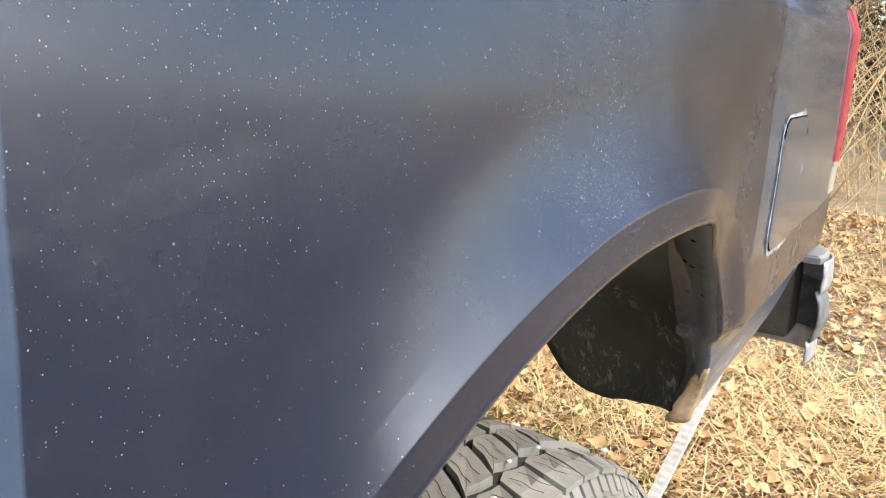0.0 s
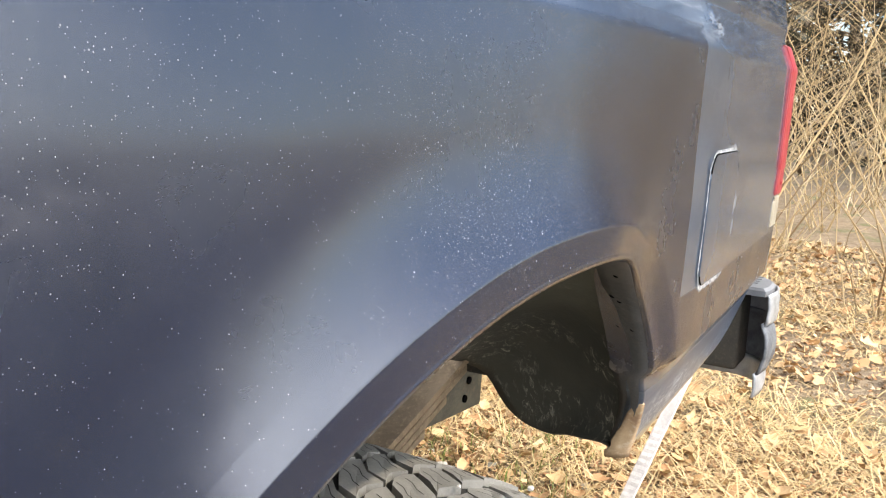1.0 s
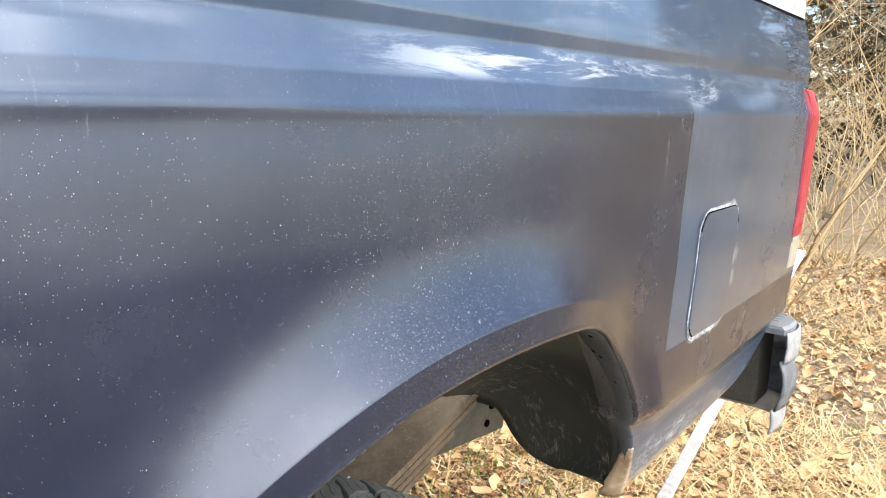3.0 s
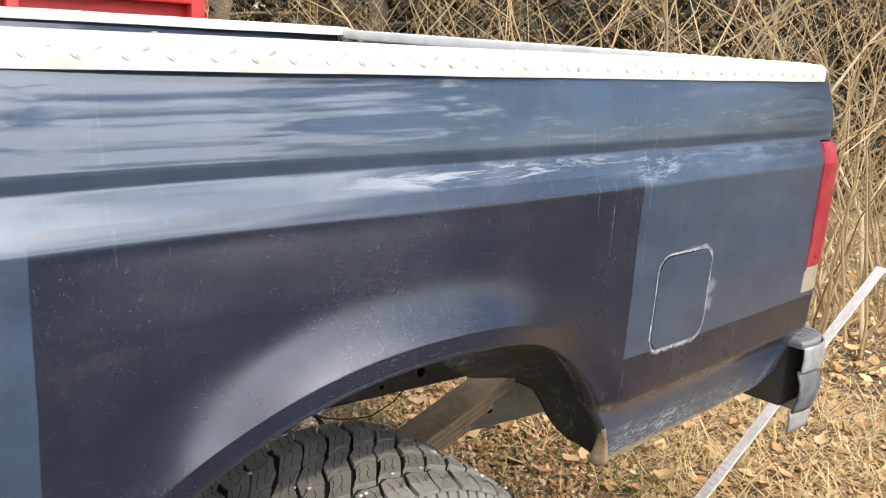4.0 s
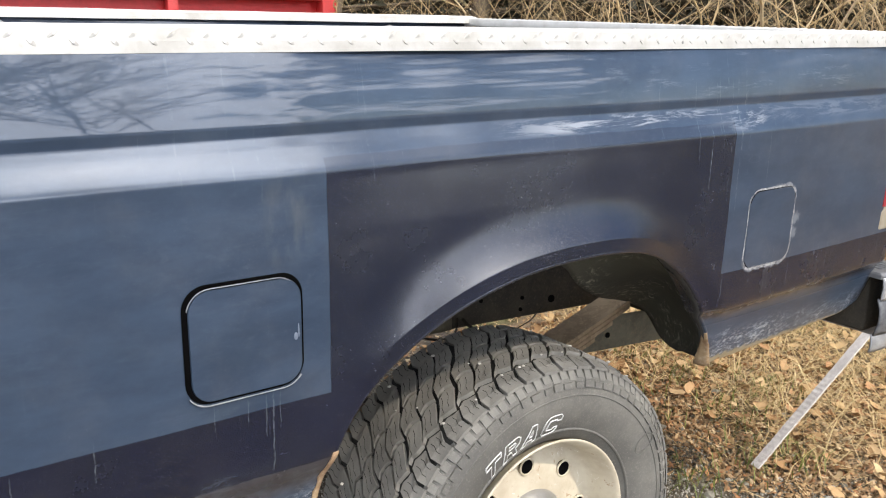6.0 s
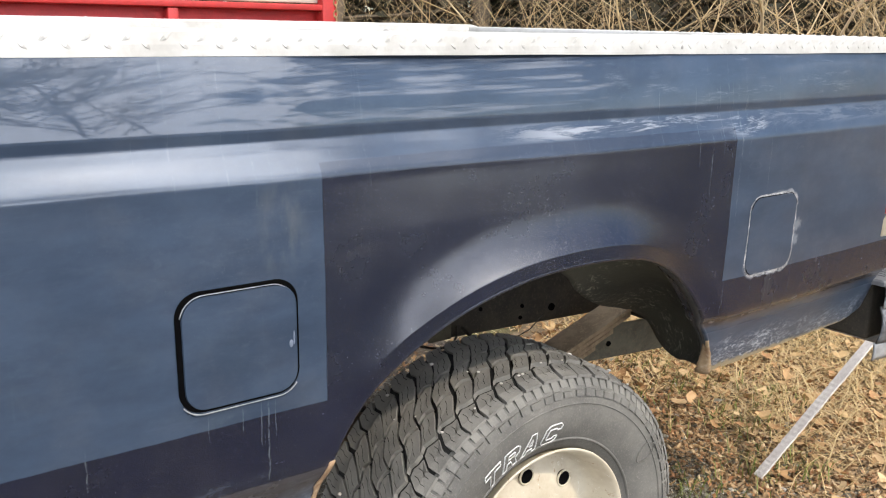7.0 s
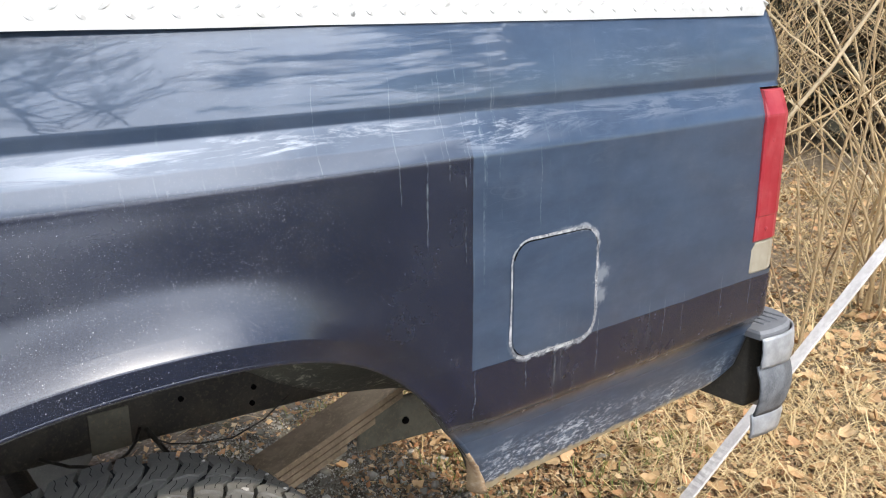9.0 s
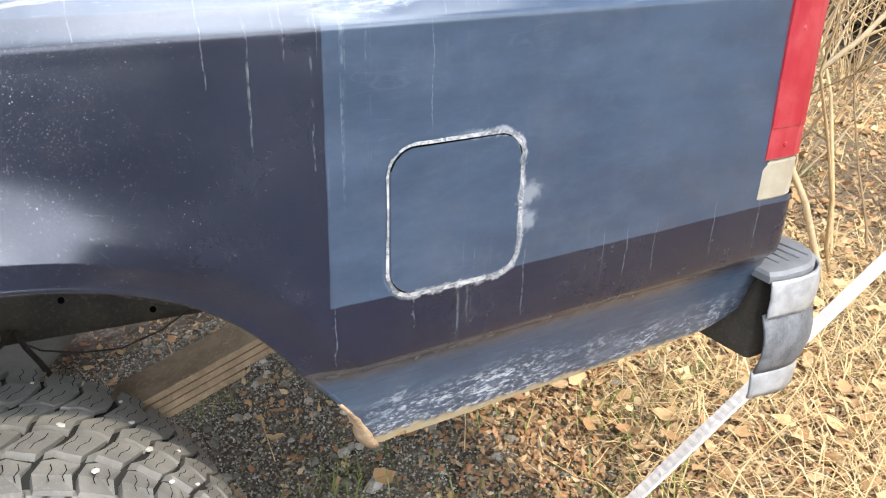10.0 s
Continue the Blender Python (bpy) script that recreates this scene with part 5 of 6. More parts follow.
    # pale grit caught in the tread
    for k in range(26):
        a, y = radians(rng.uniform(-70, 50)), rng.uniform(0.07, 0.29)
        bm = bmesh.new()
        bmesh.ops.create_icosphere(bm, subdivisions=1, radius=rng.uniform(0.0020, 0.0048))
        bmesh.ops.transform(bm, matrix=Matrix.Translation((AX + (TR - 0.001) * math.sin(a), y, AZ + (TR - 0.001) * math.cos(a))) @ Matrix.Diagonal((1.2, 1, 0.7, 1)), verts=bm.verts)
        part("grit", bm, M_PEBBLE_W, wheel)


build_tyre()


def build_rim():
    rim = part("rim", revolve([(0.072, 0.203), (0.055, 0.210), (0.050, 0.2145), (0.0465, 0.214), (0.047, 0.210), (0.054, 0.2045), (0.066, 0.199), (0.090, 0.193), (0.112, 0.186), (0.121, 0.174), (0.116, 0.158), (0.106, 0.135), (0.100, 0.110), (0.098, 0.088), (0.098, 0.0)], "rim", 96), M_CREAM, wheel, "cream painted steel rim with worn enamel")
    for k in range(8):
        a = radians(-4 + 45 * k)
        c = Vector((AX + 0.142 * math.sin(a), 0.1065, AZ + 0.142 * math.cos(a)))
        bm = bmesh.new()
        bmesh.ops.create_cone(bm, cap_ends=True, segments=20, radius1=0.0165, radius2=0.0165, depth=0.006)
        bmesh.ops.transform(bm, matrix=Matrix.Translation(c) @ Matrix.Rotation(math.pi / 2, 4, "X"), verts=bm.verts)
        part("rim_hole", bm, M_BLACK, rim)
        v, f = tube([c + Vector((0.0175 * math.cos(w), -0.003, 0.0175 * math.sin(w))) for w in np.linspace(0, 2 * math.pi, 21)], [0.0025] * 21, 6, False)
        part("hole_lip", flat_mesh("hole_lip", v, f), M_CREAM, rim)
    part("hub_cap", revolve([(0.098, 0.088), (0.086, 0.084), (0.080, 0.076), (0.055, 0.070), (0.048, 0.060), (0.046, 0.03), (0.046, 0.0)], "hub_cap", 48), M_HUB, wheel, "dull grey metal hub")


build_rim()


# ------------------------------------------------------------------ chassis seen in the wheel arch
def build_chassis():
    rail = part("frame_rail", box((2.9, 0.06, 0.16), (-0.30, 0.556, 0.728), 0.010, Matrix.Rotation(radians(2.5), 4, "Y")), M_UNDER, truck, "rusty dark steel frame rail")
    for x, z, r in ((0.437, 0.655, 0.010), (0.33, 0.645, 0.005), (0.335, 0.675, 0.005), (0.20, 0.69, 0.005), (0.60, 0.70, 0.006)):
        bm = bmesh.new()
        bmesh.ops.create_cone(bm, cap_ends=True, segments=16, radius1=r, radius2=r, depth=0.004)
        bmesh.ops.transform(bm, matrix=Matrix.Translation((x, 0.5245, z)) @ Matrix.Rotation(math.pi / 2, 4, "X"), verts=bm.verts)
        part("frame_hole", bm, M_BLACK, rail)
    part("far_frame_rail", box((2.9, 0.06, 0.125), (-0.30, 1.30, 0.702), 0.010), M_UNDER, truck)
    # leaf pack, thickest over the axle
    spring = part("leaf_spring", bmesh.new(), M_SPRING, truck, "rusty brown pack of leaf springs")
    pieces = []
    for k in range(4):
        far = 0.60 - 0.06 * k
        def at(i, j, k=k, far=far):
            s = i / 13
            x = -0.62 + (far + 0.62) * s
            z = 0.495 + 0.19 * (abs(x + 0.02) / 0.60) ** 1.1 - 0.0125 * k
            y, dz = ((0.345, 0.0), (0.345, 0.0105), (0.425, 0.0105), (0.425, 0.0), (0.345, 0.0))[j]
            return Vector((x, y, z + dz))
        v, f = sheet(14, 5, at)
        f += [(0, 1, 2, 3), (65, 68, 67, 66)]
        pieces.append((v, f))
    me = flat_mesh("leaf_spring", *joined(pieces), smooth=False)
    me.materials.append(M_SPRING)
    spring.data = me
    part("spring_shackle", box((0.03, 0.085, 0.11), (0.615, 0.38, 0.69), 0.008), M_UNDER, truck)
    hang = part("hitch_plate", box((0.42, 0.012, 0.10), (0.77, 0.545, 0.50), 0.006, Matrix.Rotation(radians(4), 4, "Y")), M_HITCH, truck, "olive-brown drilled hitch side plate")
    for x, z in ((0.674, 0.502), (0.90, 0.47), (0.915, 0.505)):
        bm = bmesh.new()
        bmesh.ops.create_cone(bm, cap_ends=True, segments=12, radius1=0.008, radius2=0.008, depth=0.004)
        bmesh.ops.transform(bm, matrix=Matrix.Translation((x, 0.537, z)) @ Matrix.Rotation(math.pi / 2, 4, "X"), verts=bm.verts)
        part("bolt_hole", bm, M_BLACK, hang)
    bm = bmesh.new()
    bmesh.ops.create_cone(bm, cap_ends=True, segments=20, radius1=0.045, radius2=0.045, depth=1.3)
    bmesh.ops.transform(bm, matrix=Matrix.Translation((AX, 0.93, AZ)) @ Matrix.Rotation(math.pi / 2, 4, "X"), verts=bm.verts)
    part("axle_tube", bm, M_UNDER, truck)
    v, f = tube([(0.13, 0.50, 0.65), (0.16, 0.485, 0.634), (0.21, 0.48, 0.620), (0.27, 0.48, 0.612), (0.335, 0.49, 0.624), (0.40, 0.515, 0.645)], [0.0016] * 6, 6)
    part("brake_line", flat_mesh("brake_line", v, f), M_UNDER, truck)
    v, f = tube([(-0.04, 0.50, 0.665), (0.0, 0.485, 0.645), (0.038, 0.48, 0.634), (0.068, 0.48, 0.632), (0.09, 0.485, 0.638), (0.11, 0.50, 0.648), (0.125, 0.52, 0.66)], [0.0030] * 7, 6)
    part("brake_hose", flat_mesh("brake_hose", v, f), M_UNDER, truck)
    v, f = tube([(0.132, 0.51, 0.66), (0.14, 0.485, 0.644), (0.155, 0.48, 0.618), (0.168, 0.475, 0.590), (0.175, 0.47, 0.55)], [0.0045] * 5, 6)
    part("axle_vent_hose", flat_mesh("axle_vent_hose", v, f), M_UNDER, truck)
    part("bare_patch", box((0.066, 0.003, 0.072), (0.078, 0.5248, 0.668), 0.0012), M_HITCH, rail, "tan bare patch on the frame")
    far_wheel = part("far_wheel", revolve([(1.55, 0.1), (1.55, 0.33), (1.57, 0.37), (1.78, 0.37), (1.80, 0.33), (1.80, 0.1)], "far_wheel", 48), M_RUBBER, truck)
    part("fuel_tank", box((0.75, 0.30, 0.22), (-0.95, 0.75, 0.62), 0.03), M_UNDER, truck)


build_chassis()


# ------------------------------------------------------------------ slat, trailer
def build_slat():
    a, b = Vector((1.136, 0.325, 0.045)), Vector((1.985, 0.195, 0.755))
    d = (b - a).normalized()
    side = d.cross(Vector((0, 0, 1))).normalized()
    up = side.cross(d)
    slat = thing("wooden_slat", "long pale weathered slat propped up behind the bumper", "slat", at=a)
    n = 120
    pts = []
    for k in range(n):
        s = k / (n - 1)
        c = d * ((b - a).length * s) + up * 0.0011 * (k % 2) * (s < 0.36)
        w = 0.0155 + 0.001 * noise.noise((s * 14, 0, 0))
        for y, z in ((-1, -0.22), (1, -0.22), (1.03, 0.1), (0.94, 0.2), (-0.94, 0.2), (-1.03, 0.1)):
            pts.append(c + side * w * y + up * w * z)
    cut = int(n * 0.36)
    for name, lo, hi, label in (("ridged_end", 0, cut, "ridged lower end, standing in the litter"), ("board", cut, n - 1, "smooth sun-bleached upper length")):
        f = []
        for k in range(hi - lo):
            for q in range(6):
                i, j = k * 6 + q, k * 6 + (q + 1) % 6
                f.append((i, j, j + 6, i + 6))
        f += [(5, 4, 3, 2, 1, 0), tuple(range((hi - lo) * 6, (hi - lo + 1) * 6))]
        part(name, flat_mesh(name, pts[lo * 6:(hi + 1) * 6], f, False), M_SLAT, slat, label)


build_slat()


def build_trailer():
    tr = thing("stake_trailer", "red steel trailer side with weathered boards above it", "trailer", at=(-0.62, 3.8, 0.0))
    def p(name, size, at, mat, label="", bevel=0.006):
        return part(name, box(size, Vector(at) - Vector((-0.5, 4.0, 0.045)), bevel), mat, tr, label)
    p("side_sheet", (4.6, 0.02, 0.69), (-0.55, 4.03, 1.173), M_RED, "red painted steel side")
    p("top_rail", (4.6, 0.09, 0.035), (-0.55, 3.99, 1.530), M_RED)
    p("lower_rail", (4.6, 0.08, 0.07), (-0.55, 3.99, 0.83), M_RED)
    p("mid_rail", (4.6, 0.05, 0.03), (-0.55, 3.99, 1.42), M_RED)
    for x in (-2.6, -1.8, -1.0, -0.2, 0.75):
        p("stake_pocket", (0.06, 0.06, 0.66), (x, 3.985, 1.18), M_RED)
    post = p("corner_post", (0.10, 0.10, 1.15), (1.70, 3.99, 1.40), M_RED, "red corner post with a hanging chain")
    for k in range(4):
        p("side_board", (4.5, 0.03, 0.14), (-0.58, 4.02, 1.625 + 0.15 * k), M_BOARD, "grey weathered plank")
    p("floor_deck", (4.6, 1.9, 0.05), (-0.55, 4.97, 0.86), M_UNDER)
    for x in (-1.2, -0.3):
        bm = bmesh.new()
        bmesh.ops.create_cone(bm, cap_ends=True, segments=28, radius1=0.36, radius2=0.36, depth=0.2)
        bmesh.ops.bevel(bm, geom=bm.edges[:], offset=0.03, segments=2, affect="EDGES")
        bmesh.ops.transform(bm, matrix=Matrix.Translation((x + 0.5, 0.25, 0.36)) @ Matrix.Rotation(math.pi / 2, 4, "X"), verts=bm.verts)
        part("trailer_tyre", bm, M_RUBBER, tr)
    for k in range(9):
        pts = [Vector((2.235 + 0.012 * math.cos(w) * (k % 2), -0.06 + 0.012 * math.cos(w) * ((k + 1) % 2), 1.62 - k * 0.034 + 0.022 * math.sin(w))) for w in np.linspace(0, 2 * math.pi, 13)]
        v, f = tube(pts, [0.0045] * 13, 5, False)
        part("chain_link", flat_mesh("chain_link", v, f), M_RUST, post)


build_trailer()


# ------------------------------------------------------------------ brush and trees
def shrub_meshes(seed, height, stems, thick=1.0):
    rng = random.Random(seed)
    wood, buds = [], []

    def grow(p, d, length, r, depth):
        n = 7 if depth == 0 else 5
        pts, rad = [Vector(p)], [r]
        for k in range(n):
            d = (d + Vector((rng.gauss(0, 0.17), rng.gauss(0, 0.17), 0.03 if depth == 0 else 0.04))).normalized()
            pts.append(pts[-1] + d * length / n)
            rad.append(r * (1 - 0.8 * (k + 1) / n))
            if depth < 2 and k > (1 if depth == 0 else 0) and rng.random() < (0.85 if depth == 0 else 0.5):
                side = Vector((rng.gauss(0, 1), rng.gauss(0, 1), 0.2)).normalized()
                grow(pts[-1], (d * 0.6 + side * 1.3).normalized(), length * rng.uniform(0.28, 0.65), rad[-1] * 0.65, depth + 1)
            if depth and rng.random() < 0.8:
                buds.append((pts[-1] + Vector((rng.gauss(0, 0.006), rng.gauss(0, 0.006), 0)), rng.uniform(0.0035, 0.0065)))
        wood.append(tube(pts, rad, 5 if depth == 0 else 4, False))
    for _ in range(stems):
        a, e = rng.uniform(0, 2 * math.pi), rng.uniform(0.05, 0.5) + 0.6 * (rng.random() < 0.3)
        d = Vector((math.cos(a) * e, math.sin(a) * e, 1)).normalized()
        grow(Vector((math.cos(a), math.sin(a), 0)) * rng.uniform(0, 0.16) + Vector((0, 0, -0.05)), d, height * rng.uniform(0.55, 1.1), rng.uniform(0.0034, 0.0108) * thick, 0)
    bv = []
    for p, r in buds:
        bv.append(([p + Vector(q) * r for q in ((0.6, 0, 0), (0, 0.6, 0), (-0.6, 0, 0), (0, -0.6, 0), (0, 0, 1.3), (0, 0, -1.0))], [(0, 1, 4), (1, 2, 4), (2, 3, 4), (3, 0, 4), (1, 0, 5), (2, 1, 5), (3, 2, 5), (0, 3, 5)]))
    return flat_mesh("stems", *joined(wood)), flat_mesh("buds", *joined(bv))


def build_brush():
    rng = random.Random(11)
    made = []
    for k, (h, s) in enumerate(((2.6, 12), (2.1, 15), (3.0, 11), (1.5, 14))):
        sh = thing("willow_shrub", "bare tan willow shrub with pale catkins in dry grass", "shrub", "brush behind the truck", (40 + k, 60, 0))
        st, bu = shrub_meshes(20 + k, h, s)
        tagged(part("stem", st, M_TWIG, sh), kind="stuff")
        tagged(part("catkin", bu, M_BUD, sh), kind="stuff")
        made.append(sh)
    spots = []
    for k in range(400):
        x, y = rng.uniform(1.8, 10.0), rng.uniform(0.2, 11)
        if x < 2.5 + 0.25 * y and y < 3.2:
            continue
        if y < 0.75 and x < 5:
            continue
        if x < 2.4 and y < 5.2:
            continue
        if all(math.hypot(x - a, y - b) > (0.8 if y < 3.0 else 1.3) for a, b in spots):
            spots.append((x, y))
    for k in range(22):
        spots.append((rng.uniform(-6, 2.2), rng.uniform(6.8, 9)))
    spots += [(rng.uniform(4.2, 8.5), rng.uniform(-3.4, 0.0)) for k in range(16)]
    stout = thing("willow_shrub", "bare willow shrub with a few thick crossing tan stems", "shrub", "brush behind the truck", (50, 60, 0))
    st, bu = shrub_meshes(31, 2.3, 6, 1.3)
    tagged(part("stem", st, M_TWIG, stout), kind="stuff")
    tagged(part("catkin", bu, M_BUD, stout), kind="stuff")
    for k, (x, y, a) in enumerate(((2.75, 0.95, 10), (2.35, 1.55, 130), (3.3, 0.7, 250), (3.0, 1.7, 60), (3.7, 1.3, 180), (2.55, 2.3, 300))):
        m = pose(x, y, ground_z(x, y) - 0.02, 0, 0, a)
        if k:
            copy_thing(stout, m)
        else:
            stout.matrix_basis = m
    for k, (x, y) in enumerate(spots):
        m = pose(x, y, ground_z(x, y) - 0.02, 0, 0, rng.uniform(0, 360))
        src = made[k % 4]
        if k < 4:
            src.matrix_basis = m
        else:
            copy_thing(src, m)


def tree_meshes(seed, height, needles, spread):
    rng = random.Random(seed)
    wood, crown = [], []
    n = 10
    bend = 0.04 if needles else 0.012
    pts = [Vector((rng.gauss(0, bend) * k + (0 if needles else 0.030 * k * k), rng.gauss(0, bend) * k, height * k / n - 0.1)) for k in range(n + 1)]
    wood.append(tube(pts, [height * (0.016 if needles else 0.0028) * (1 - 0.9 * k / n) + 0.008 for k in range(n + 1)], 8, False))
    for k in range(110 if needles else 64):
        s = rng.uniform(0.08 if needles else 0.25, 0.98)
        p = pts[0].lerp(pts[-1], s)
        a = rng.uniform(0, 2 * math.pi)
        ln = spread * (1.05 - s) * rng.uniform(0.6, 1.1) if needles else spread * (1.1 - 0.6 * s) * rng.uniform(0.5, 1)
        d = Vector((math.cos(a), math.sin(a), -0.1 if needles else 0.7))
        lp = [p]
        for q in range(5):
            d = (d + Vector((rng.gauss(0, 0.12), rng.gauss(0, 0.12), rng.gauss(0.0, 0.1)))).normalized()
            lp.append(lp[-1] + d * ln / 5)
            if not needles and q > 0:
                for _ in range(5):
                    e = (d + Vector((rng.gauss(0, 0.7), rng.gauss(0, 0.7), rng.gauss(0.2, 0.4)))).normalized()
                    tp = [lp[-1], lp[-1] + e * ln * 0.2, lp[-1] + (e + Vector((0, 0, 0.3))).normalized() * ln * 0.4]
                    wood.append(tube(tp, [0.0065, 0.0042, 0.002], 3, False))
            if needles:
                for _ in range(7):
                    c = lp[-1] + Vector((rng.gauss(0, 0.13), rng.gauss(0, 0.13), rng.gauss(-0.05, 0.08)))
                    e = Vector((rng.gauss(0, 1), rng.gauss(0, 1), rng.gauss(-0.3, 0.5))).normalized() * rng.uniform(0.12, 0.26)
                    w = e.cross(Vector((rng.gauss(0, 1), rng.gauss(0, 1), 1))).normalized() * rng.uniform(0.03, 0.06)
                    crown.append(([c - e * 0.3 + w * 0.2, c + e * 0.3 + w, c + e, c + e * 0.3 - w], [(0, 1, 2), (0, 2, 3)]))
        wood.append(tube(lp, [(0.03 if needles else 0.016) * (1 - s) * (1 - 0.18 * q) + 0.006 for q in range(6)], 4, False))
    return flat_mesh("trunk", *joined(wood)), (flat_mesh("crown", *joined(crown), smooth=False) if needles else None)


def build_trees():
    rng = random.Random(3)
    kinds = []
    for k, (h, needles, sp) in enumerate(((9.0, True, 2.4), (7.0, True, 2.0), (10.0, False, 4.4), (8.0, False, 3.6))):
        t = thing("pine_tree" if needles else "bare_tree", "dark evergreen with dead lower branches" if needles else "leafless grey tree with fine branches", "tree", "woods round the clearing", (60 + 5 * k, 80, 0))
        a, b = tree_meshes(50 + k, h, needles, sp)
        part("trunk", a, M_BARK, t)
        if b:
            part("crown", b, M_NEEDLE, t)
        kinds.append(t)
    spots = [(x + rng.uniform(-0.5, 0.5), 9.5 + rng.uniform(-1, 2), k % 2) for k, x in enumerate(np.arange(-9, 15, 1.3))]
    spots += [(10.5 + rng.uniform(-1, 2), y + rng.uniform(-0.5, 0.5), k % 2) for k, y in enumerate(np.arange(4.4, 12, 1.6))]
    spots += [(x + rng.uniform(-0.6, 0.6), 16.5 + rng.uniform(-1, 2), k % 2) for k, x in enumerate(np.arange(-12, 20, 2.0))]
    spots += [(7.6 + rng.uniform(-0.6, 0.6), y + rng.uniform(-0.4, 0.4), k % 2) for k, y in enumerate(np.arange(3.8, 9.0, 1.3))]
    spots += [(8.1, 3.2, 0), (8.9, 4.1, 1), (9.3, 2.9, 0), (7.2, 4.6, 1), (10.2, 3.6, 1)]
    # the far side of the clearing, which the paint mirrors
    spots += [(9 + 0.9 * k + rng.uniform(-1, 1), -9.0 + 0.9 * k + rng.uniform(-0.6, 0.6), k % 2) for k in range(6, 15)]
    spots += [(15 + 0.9 * k + rng.uniform(-1, 1), -12.0 + 0.9 * k + rng.uniform(-0.6, 0.6), k % 2) for k in range(6, 16)]
    spots += [(x, y, 2 + k % 2) for k, (x, y) in enumerate(((1.9, -10.2), (3.2, -11.4), (0.4, -13.0), (-6.5, -13.0), (-13.0, -12.0)))]
    used = set()
    for x, y, k in spots:
        m = pose(x, y, -0.05, 0, 0, rng.uniform(0, 360))
        if k in used:
            copy_thing(kinds[k], m)
        else:
            kinds[k].matrix_basis = m
            used.add(k)


# ------------------------------------------------------------------ litter on the ground
def build_litter():
    rng = np.random.default_rng(4)

    def spread(n, near):
        """Places over the clearing, thicker close to the truck's tail."""
        r = rng.random(n) ** near
        a = rng.random(n) * 2 * np.pi
        x, y = 2.3 + 4.5 * r * np.cos(a), 1.5 + 4.2 * r * np.sin(a)
        keep = rng.random(n) < np.clip((y + 2.2) / 1.8, 0.15, 1.0)
        return x[keep], y[keep]
    # dead leaves, lobed and curled
    pieces = []
    for x, y in zip(*spread(22000, 0.62)):
        if noise.noise((x * 0.9, y * 0.9, 5.0)) < -0.25 and rng.random() < 0.7:
            continue
        if rng.random() > 0.12 + 0.88 * smooth01((x + 0.5 * noise.noise((x * 2, y * 2, 7.0)) - 1.0) / 0.9) and y < 3.2:
            continue
        s, a, n = 0.009 + 0.031 * rng.random() ** 2, rng.uniform(0, 6.28), 9
        tilt = Euler((rng.normal(0, 0.35), rng.normal(0, 0.35), a)).to_matrix()
        curl = rng.uniform(-0.5, 0.9)
        v = [Vector((0, 0, 0))]
        for k in range(n):
            w = 2 * math.pi * k / n
            rad = s * (1.0 if k % 2 == 0 else 0.78) * rng.uniform(0.6, 1.15)
            v.append(Vector((rad * math.cos(w), 0.75 * rad * math.sin(w), curl * rad * rad / s)))
        c = Vector((x, y, ground_z(x, y) + 0.014 + 0.016 * rng.random()))
        pieces.append(([c + tilt @ p for p in v], [(0, k, k % n + 1) for k in range(1, n + 1)]))
    ob = new("leaf_litter", flat_mesh("leaf_litter", *joined(pieces)))
    ob.data.materials.append(M_LEAF)
    tagged(ob, "curled tan dead leaves strewn over the ground", "leaves", kind="stuff")
    # chips and torn bits of leaf
    pieces = []
    for x, y in zip(*spread(62000, 0.6)):
        if x < 0.95 and y < 1.6 and rng.random() < 0.8:
            continue
        r, a = rng.uniform(0.004, 0.013), rng.uniform(0, 6.28)
        tilt = Euler((rng.normal(0, 0.45), rng.normal(0, 0.45), a)).to_matrix()
        c = Vector((x, y, ground_z(x, y) + 0.004 + 0.008 * rng.random()))
        pieces.append(([c + tilt @ Vector(p) * r for p in ((1.3, 0.1, 0.1), (0.2, 0.8, -0.1), (-1.1, 0.3, 0.15), (-0.3, -0.7, 0))], [(0, 1, 2), (0, 2, 3)]))
    for _ in range(46000):
        x, y = rng.uniform(0.55, 2.3), rng.uniform(-0.5, 1.7)
        if rng.random() > 0.06 + 0.94 * smooth01((x + 0.3 * noise.noise((x * 3, y * 3, 1.0)) - 0.85) / 0.45):
            continue
        r, a = 0.003 + 0.010 * rng.random() ** 1.6, rng.uniform(0, 6.28)
        tilt = Euler((rng.normal(0, 0.5), rng.normal(0, 0.5), a)).to_matrix()
        c = Vector((x, y, ground_z(x, y) + 0.004 + 0.008 * rng.random()))
        pieces.append(([c + tilt @ Vector(p) * r for p in ((1.4, 0.1, 0.1), (0.2, 0.7, -0.1), (-1.2, 0.3, 0.15), (-0.3, -0.6, 0))], [(0, 1, 2), (0, 2, 3)]))
    ob = new("leaf_chips", flat_mesh("leaf_chips", *joined(pieces), smooth=False))
    ob.data.materials.append(M_CHIP)
    tagged(ob, "brown torn bits of leaf and bark", "leaves", kind="stuff")
    # dry grass: lying straws and standing tufts
    pieces = []
    xa, ya = spread(50000, 0.65)
    near_x, near_y = rng.uniform(1.0, 2.6, 4500), rng.uniform(-0.5, 1.7, 4500)
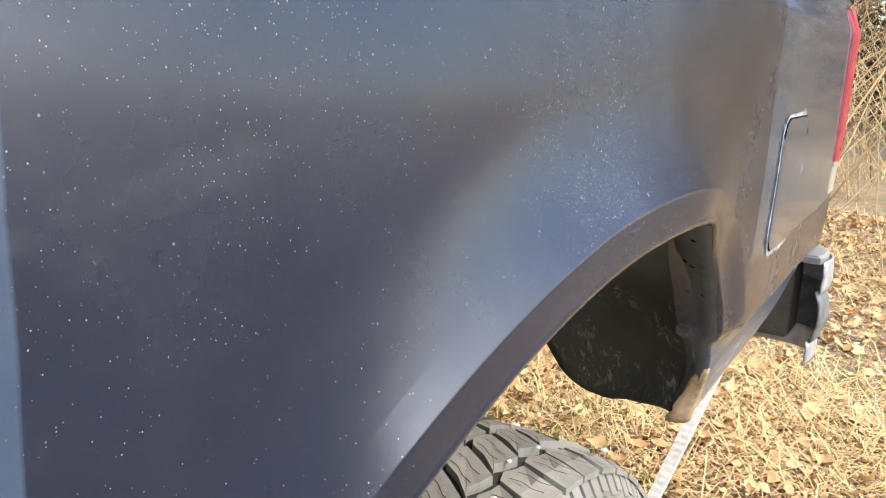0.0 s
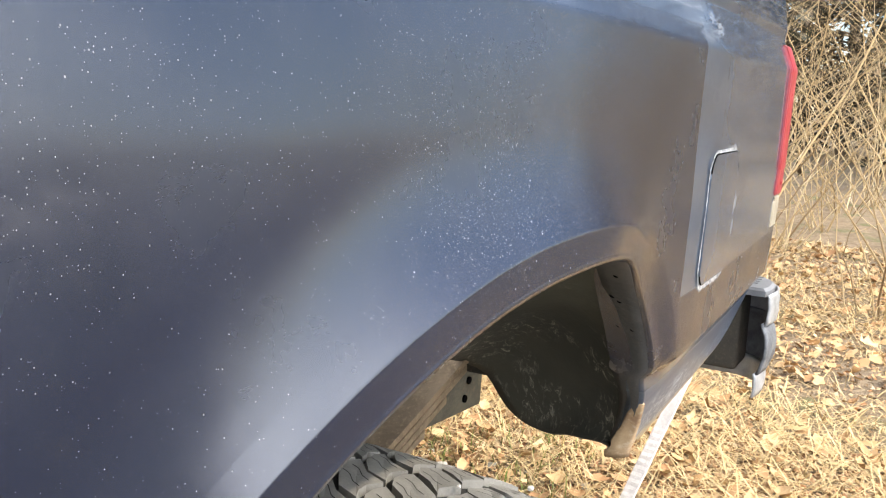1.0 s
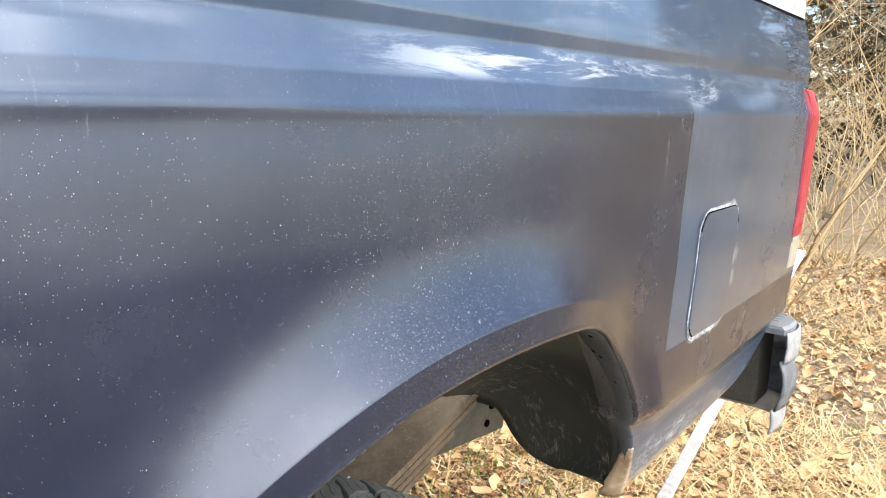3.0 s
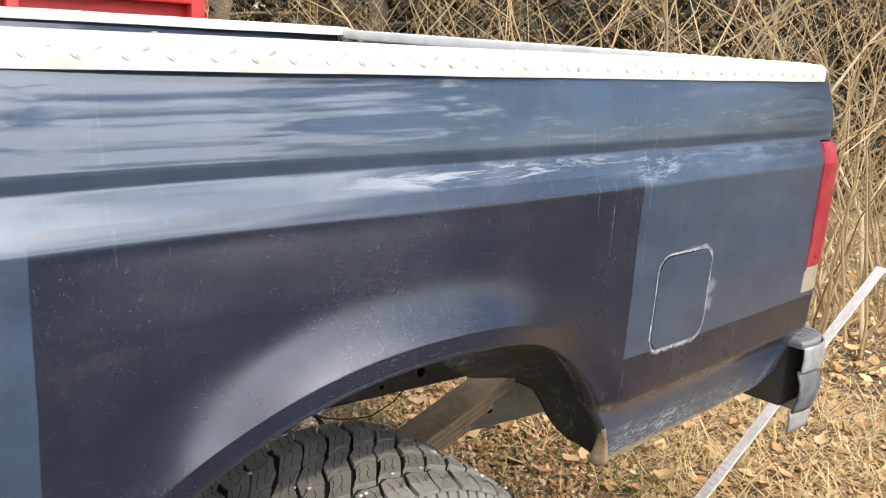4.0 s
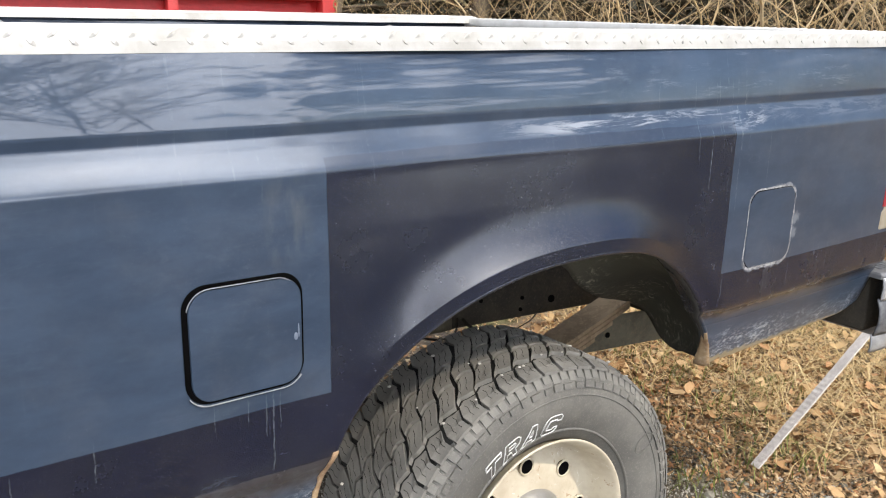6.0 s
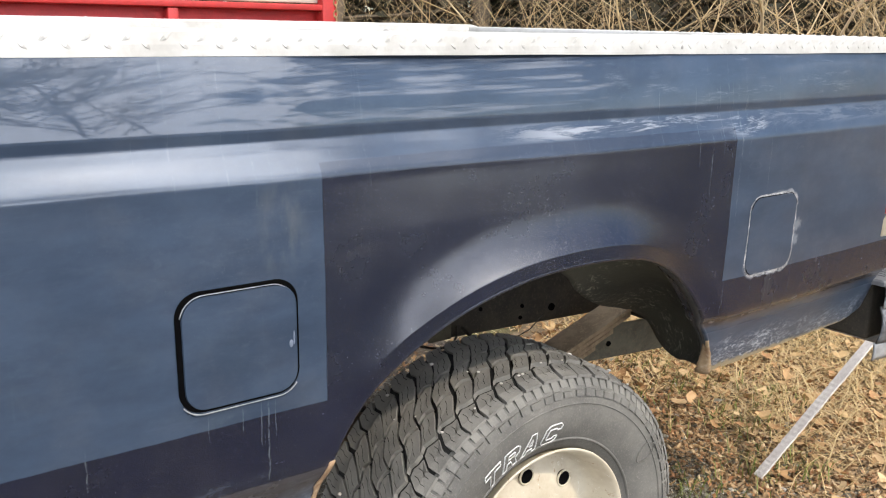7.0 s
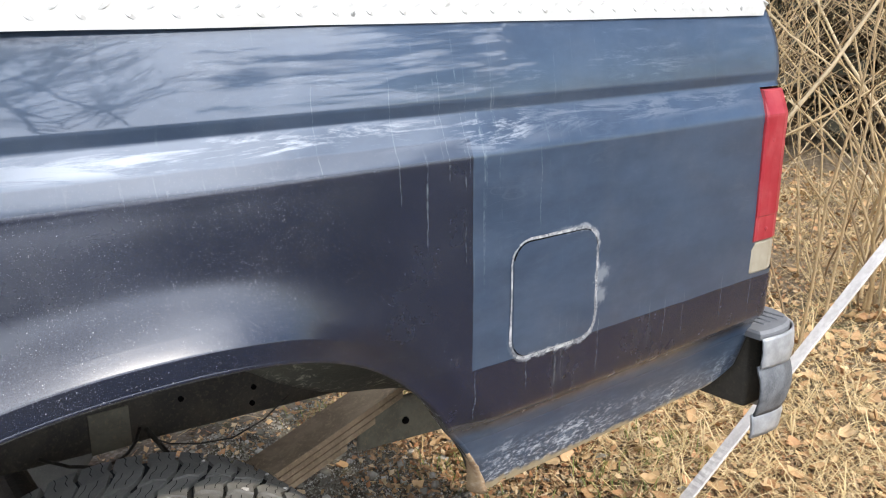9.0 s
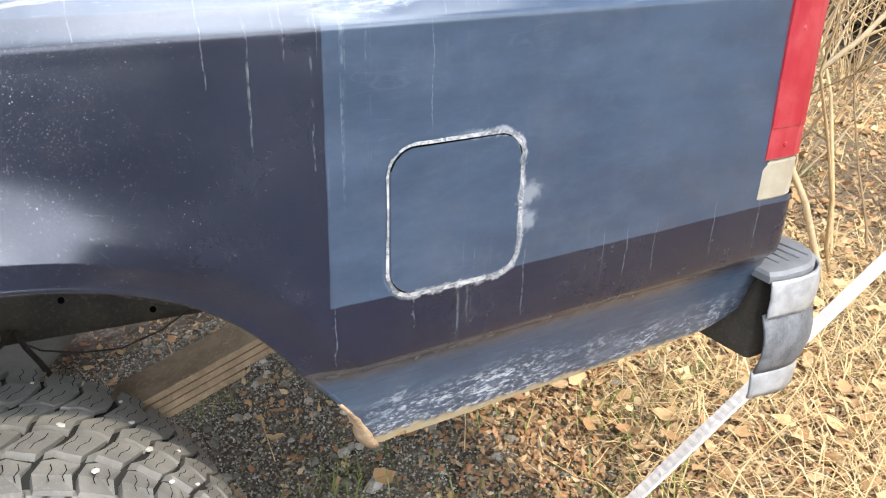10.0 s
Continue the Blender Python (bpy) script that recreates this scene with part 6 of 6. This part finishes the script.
    for x, y in zip(np.concatenate([xa, near_x]), np.concatenate([ya, near_y])):
        thick = noise.noise((x * 0.8, y * 0.8, 9.0)) + 0.25 * smooth01((x - 0.8) / 1.0)
        if thick < 0.0 and rng.random() < 0.75:
            continue
        if rng.random() > 0.06 + 0.94 * smooth01((x + 0.5 * noise.noise((x * 1.7, y * 1.7, 2.0)) - 1.25) / 0.7) and y < 3.2:
            continue
        ln, a = rng.uniform(0.06, 0.26), rng.uniform(0, 6.28)
        rise = abs(rng.normal(0.0, 0.35)) + 0.05
        d = Vector((math.cos(a), math.sin(a), rise)).normalized()
        w = Vector((-math.sin(a), math.cos(a), 0)) * rng.uniform(0.0008, 0.0022)
        c = Vector((x, y, ground_z(x, y) + 0.004))
        e = c + d * ln * 0.55 + Vector((0, 0, 0.02 * rng.random()))
        t = e + (d + Vector((rng.normal(0, 0.3), rng.normal(0, 0.3), -0.45))).normalized() * ln * 0.45
        pieces.append(([c - w, c + w, e + w * 0.8, e - w * 0.8, t], [(0, 1, 2, 3), (3, 2, 4)]))
    ob = new("dry_grass", flat_mesh("dry_grass", *joined(pieces), smooth=False))
    ob.data.materials.append(M_STRAW)
    tagged(ob, "pale dry grass lying in loose mats", "grass", kind="stuff")
    pieces = []
    tufts = [(1.55, 0.95), (1.75, 0.7), (1.62, 1.25), (0.75, 0.75), (1.42, 0.66), (1.20, 0.95), (0.95, 0.42), (1.9, 1.3), (2.5, 1.6), (1.3, 0.36), (0.55, 1.3), (1.05, 1.5)]
    for cx, cy in tufts:
        for _ in range(80):
            x, y = cx + rng.normal(0, 0.085), cy + rng.normal(0, 0.085)
            ln, a = rng.uniform(0.03, 0.10), rng.uniform(0, 6.28)
            d = Vector((math.cos(a) * 0.5, math.sin(a) * 0.5, 1)).normalized()
            w = Vector((-math.sin(a), math.cos(a), 0)) * 0.0014
            c = Vector((x, y, ground_z(x, y)))
            e = c + d * ln * 0.6
            t = e + (d + Vector((math.cos(a), math.sin(a), -0.3))).normalized() * ln * 0.4
            pieces.append(([c - w, c + w, e + w, e - w, t], [(0, 1, 2, 3), (3, 2, 4)]))
    ob = new("green_grass", flat_mesh("green_grass", *joined(pieces), smooth=False))
    ob.data.materials.append(M_GREEN)
    tagged(ob, "small fresh green tufts in the dry litter", "grass", kind="stuff")
    # gravel
    base = [Vector(p).normalized() for p in ((1, 0, 0.2), (-1, 0.1, 0), (0, 1, 0), (0.1, -1, 0.1), (0, 0, 1), (0, 0, -1))]
    tri = [(0, 2, 4), (2, 1, 4), (1, 3, 4), (3, 0, 4), (2, 0, 5), (1, 2, 5), (3, 1, 5), (0, 3, 5)]
    ball = bmesh.new()
    bmesh.ops.create_icosphere(ball, subdivisions=1, radius=1.0)
    round_base, round_tri = [v.co.copy() for v in ball.verts], [tuple(v.index for v in f.verts) for f in ball.faces]
    ball.free()
    pieces = []
    for _ in range(70000):
        x, y = rng.uniform(-0.3, 1.6), rng.uniform(-0.1, 1.7)
        if rng.random() < 0.8 * smooth01((x - 0.9) / 0.6):
            continue
        big = rng.random() < 0.012
        s = rng.uniform(0.0018, 0.0052) * (rng.uniform(2.0, 4.2) if big else 1)
        c = Vector((x, y, ground_z(x, y) + s * 0.2))
        turn = Euler((rng.uniform(-0.4, 0.4), rng.uniform(-0.4, 0.4), rng.uniform(0, 6)) if big else (rng.uniform(0, 6), rng.uniform(0, 6), rng.uniform(0, 6))).to_matrix()
        pieces.append(([c + turn @ Vector((b.x * s * rng.uniform(0.8, 1.4), b.y * s, b.z * s * 0.7)) for b in (round_base if big else base)], round_tri if big else tri))
    ob = new("gravel", flat_mesh("gravel", *joined(pieces), smooth=False))
    ob.data.materials.append(M_STONE)
    tagged(ob, "loose grey and brown gravel", "gravel", kind="stuff")


build_brush()
build_trees()
build_litter()
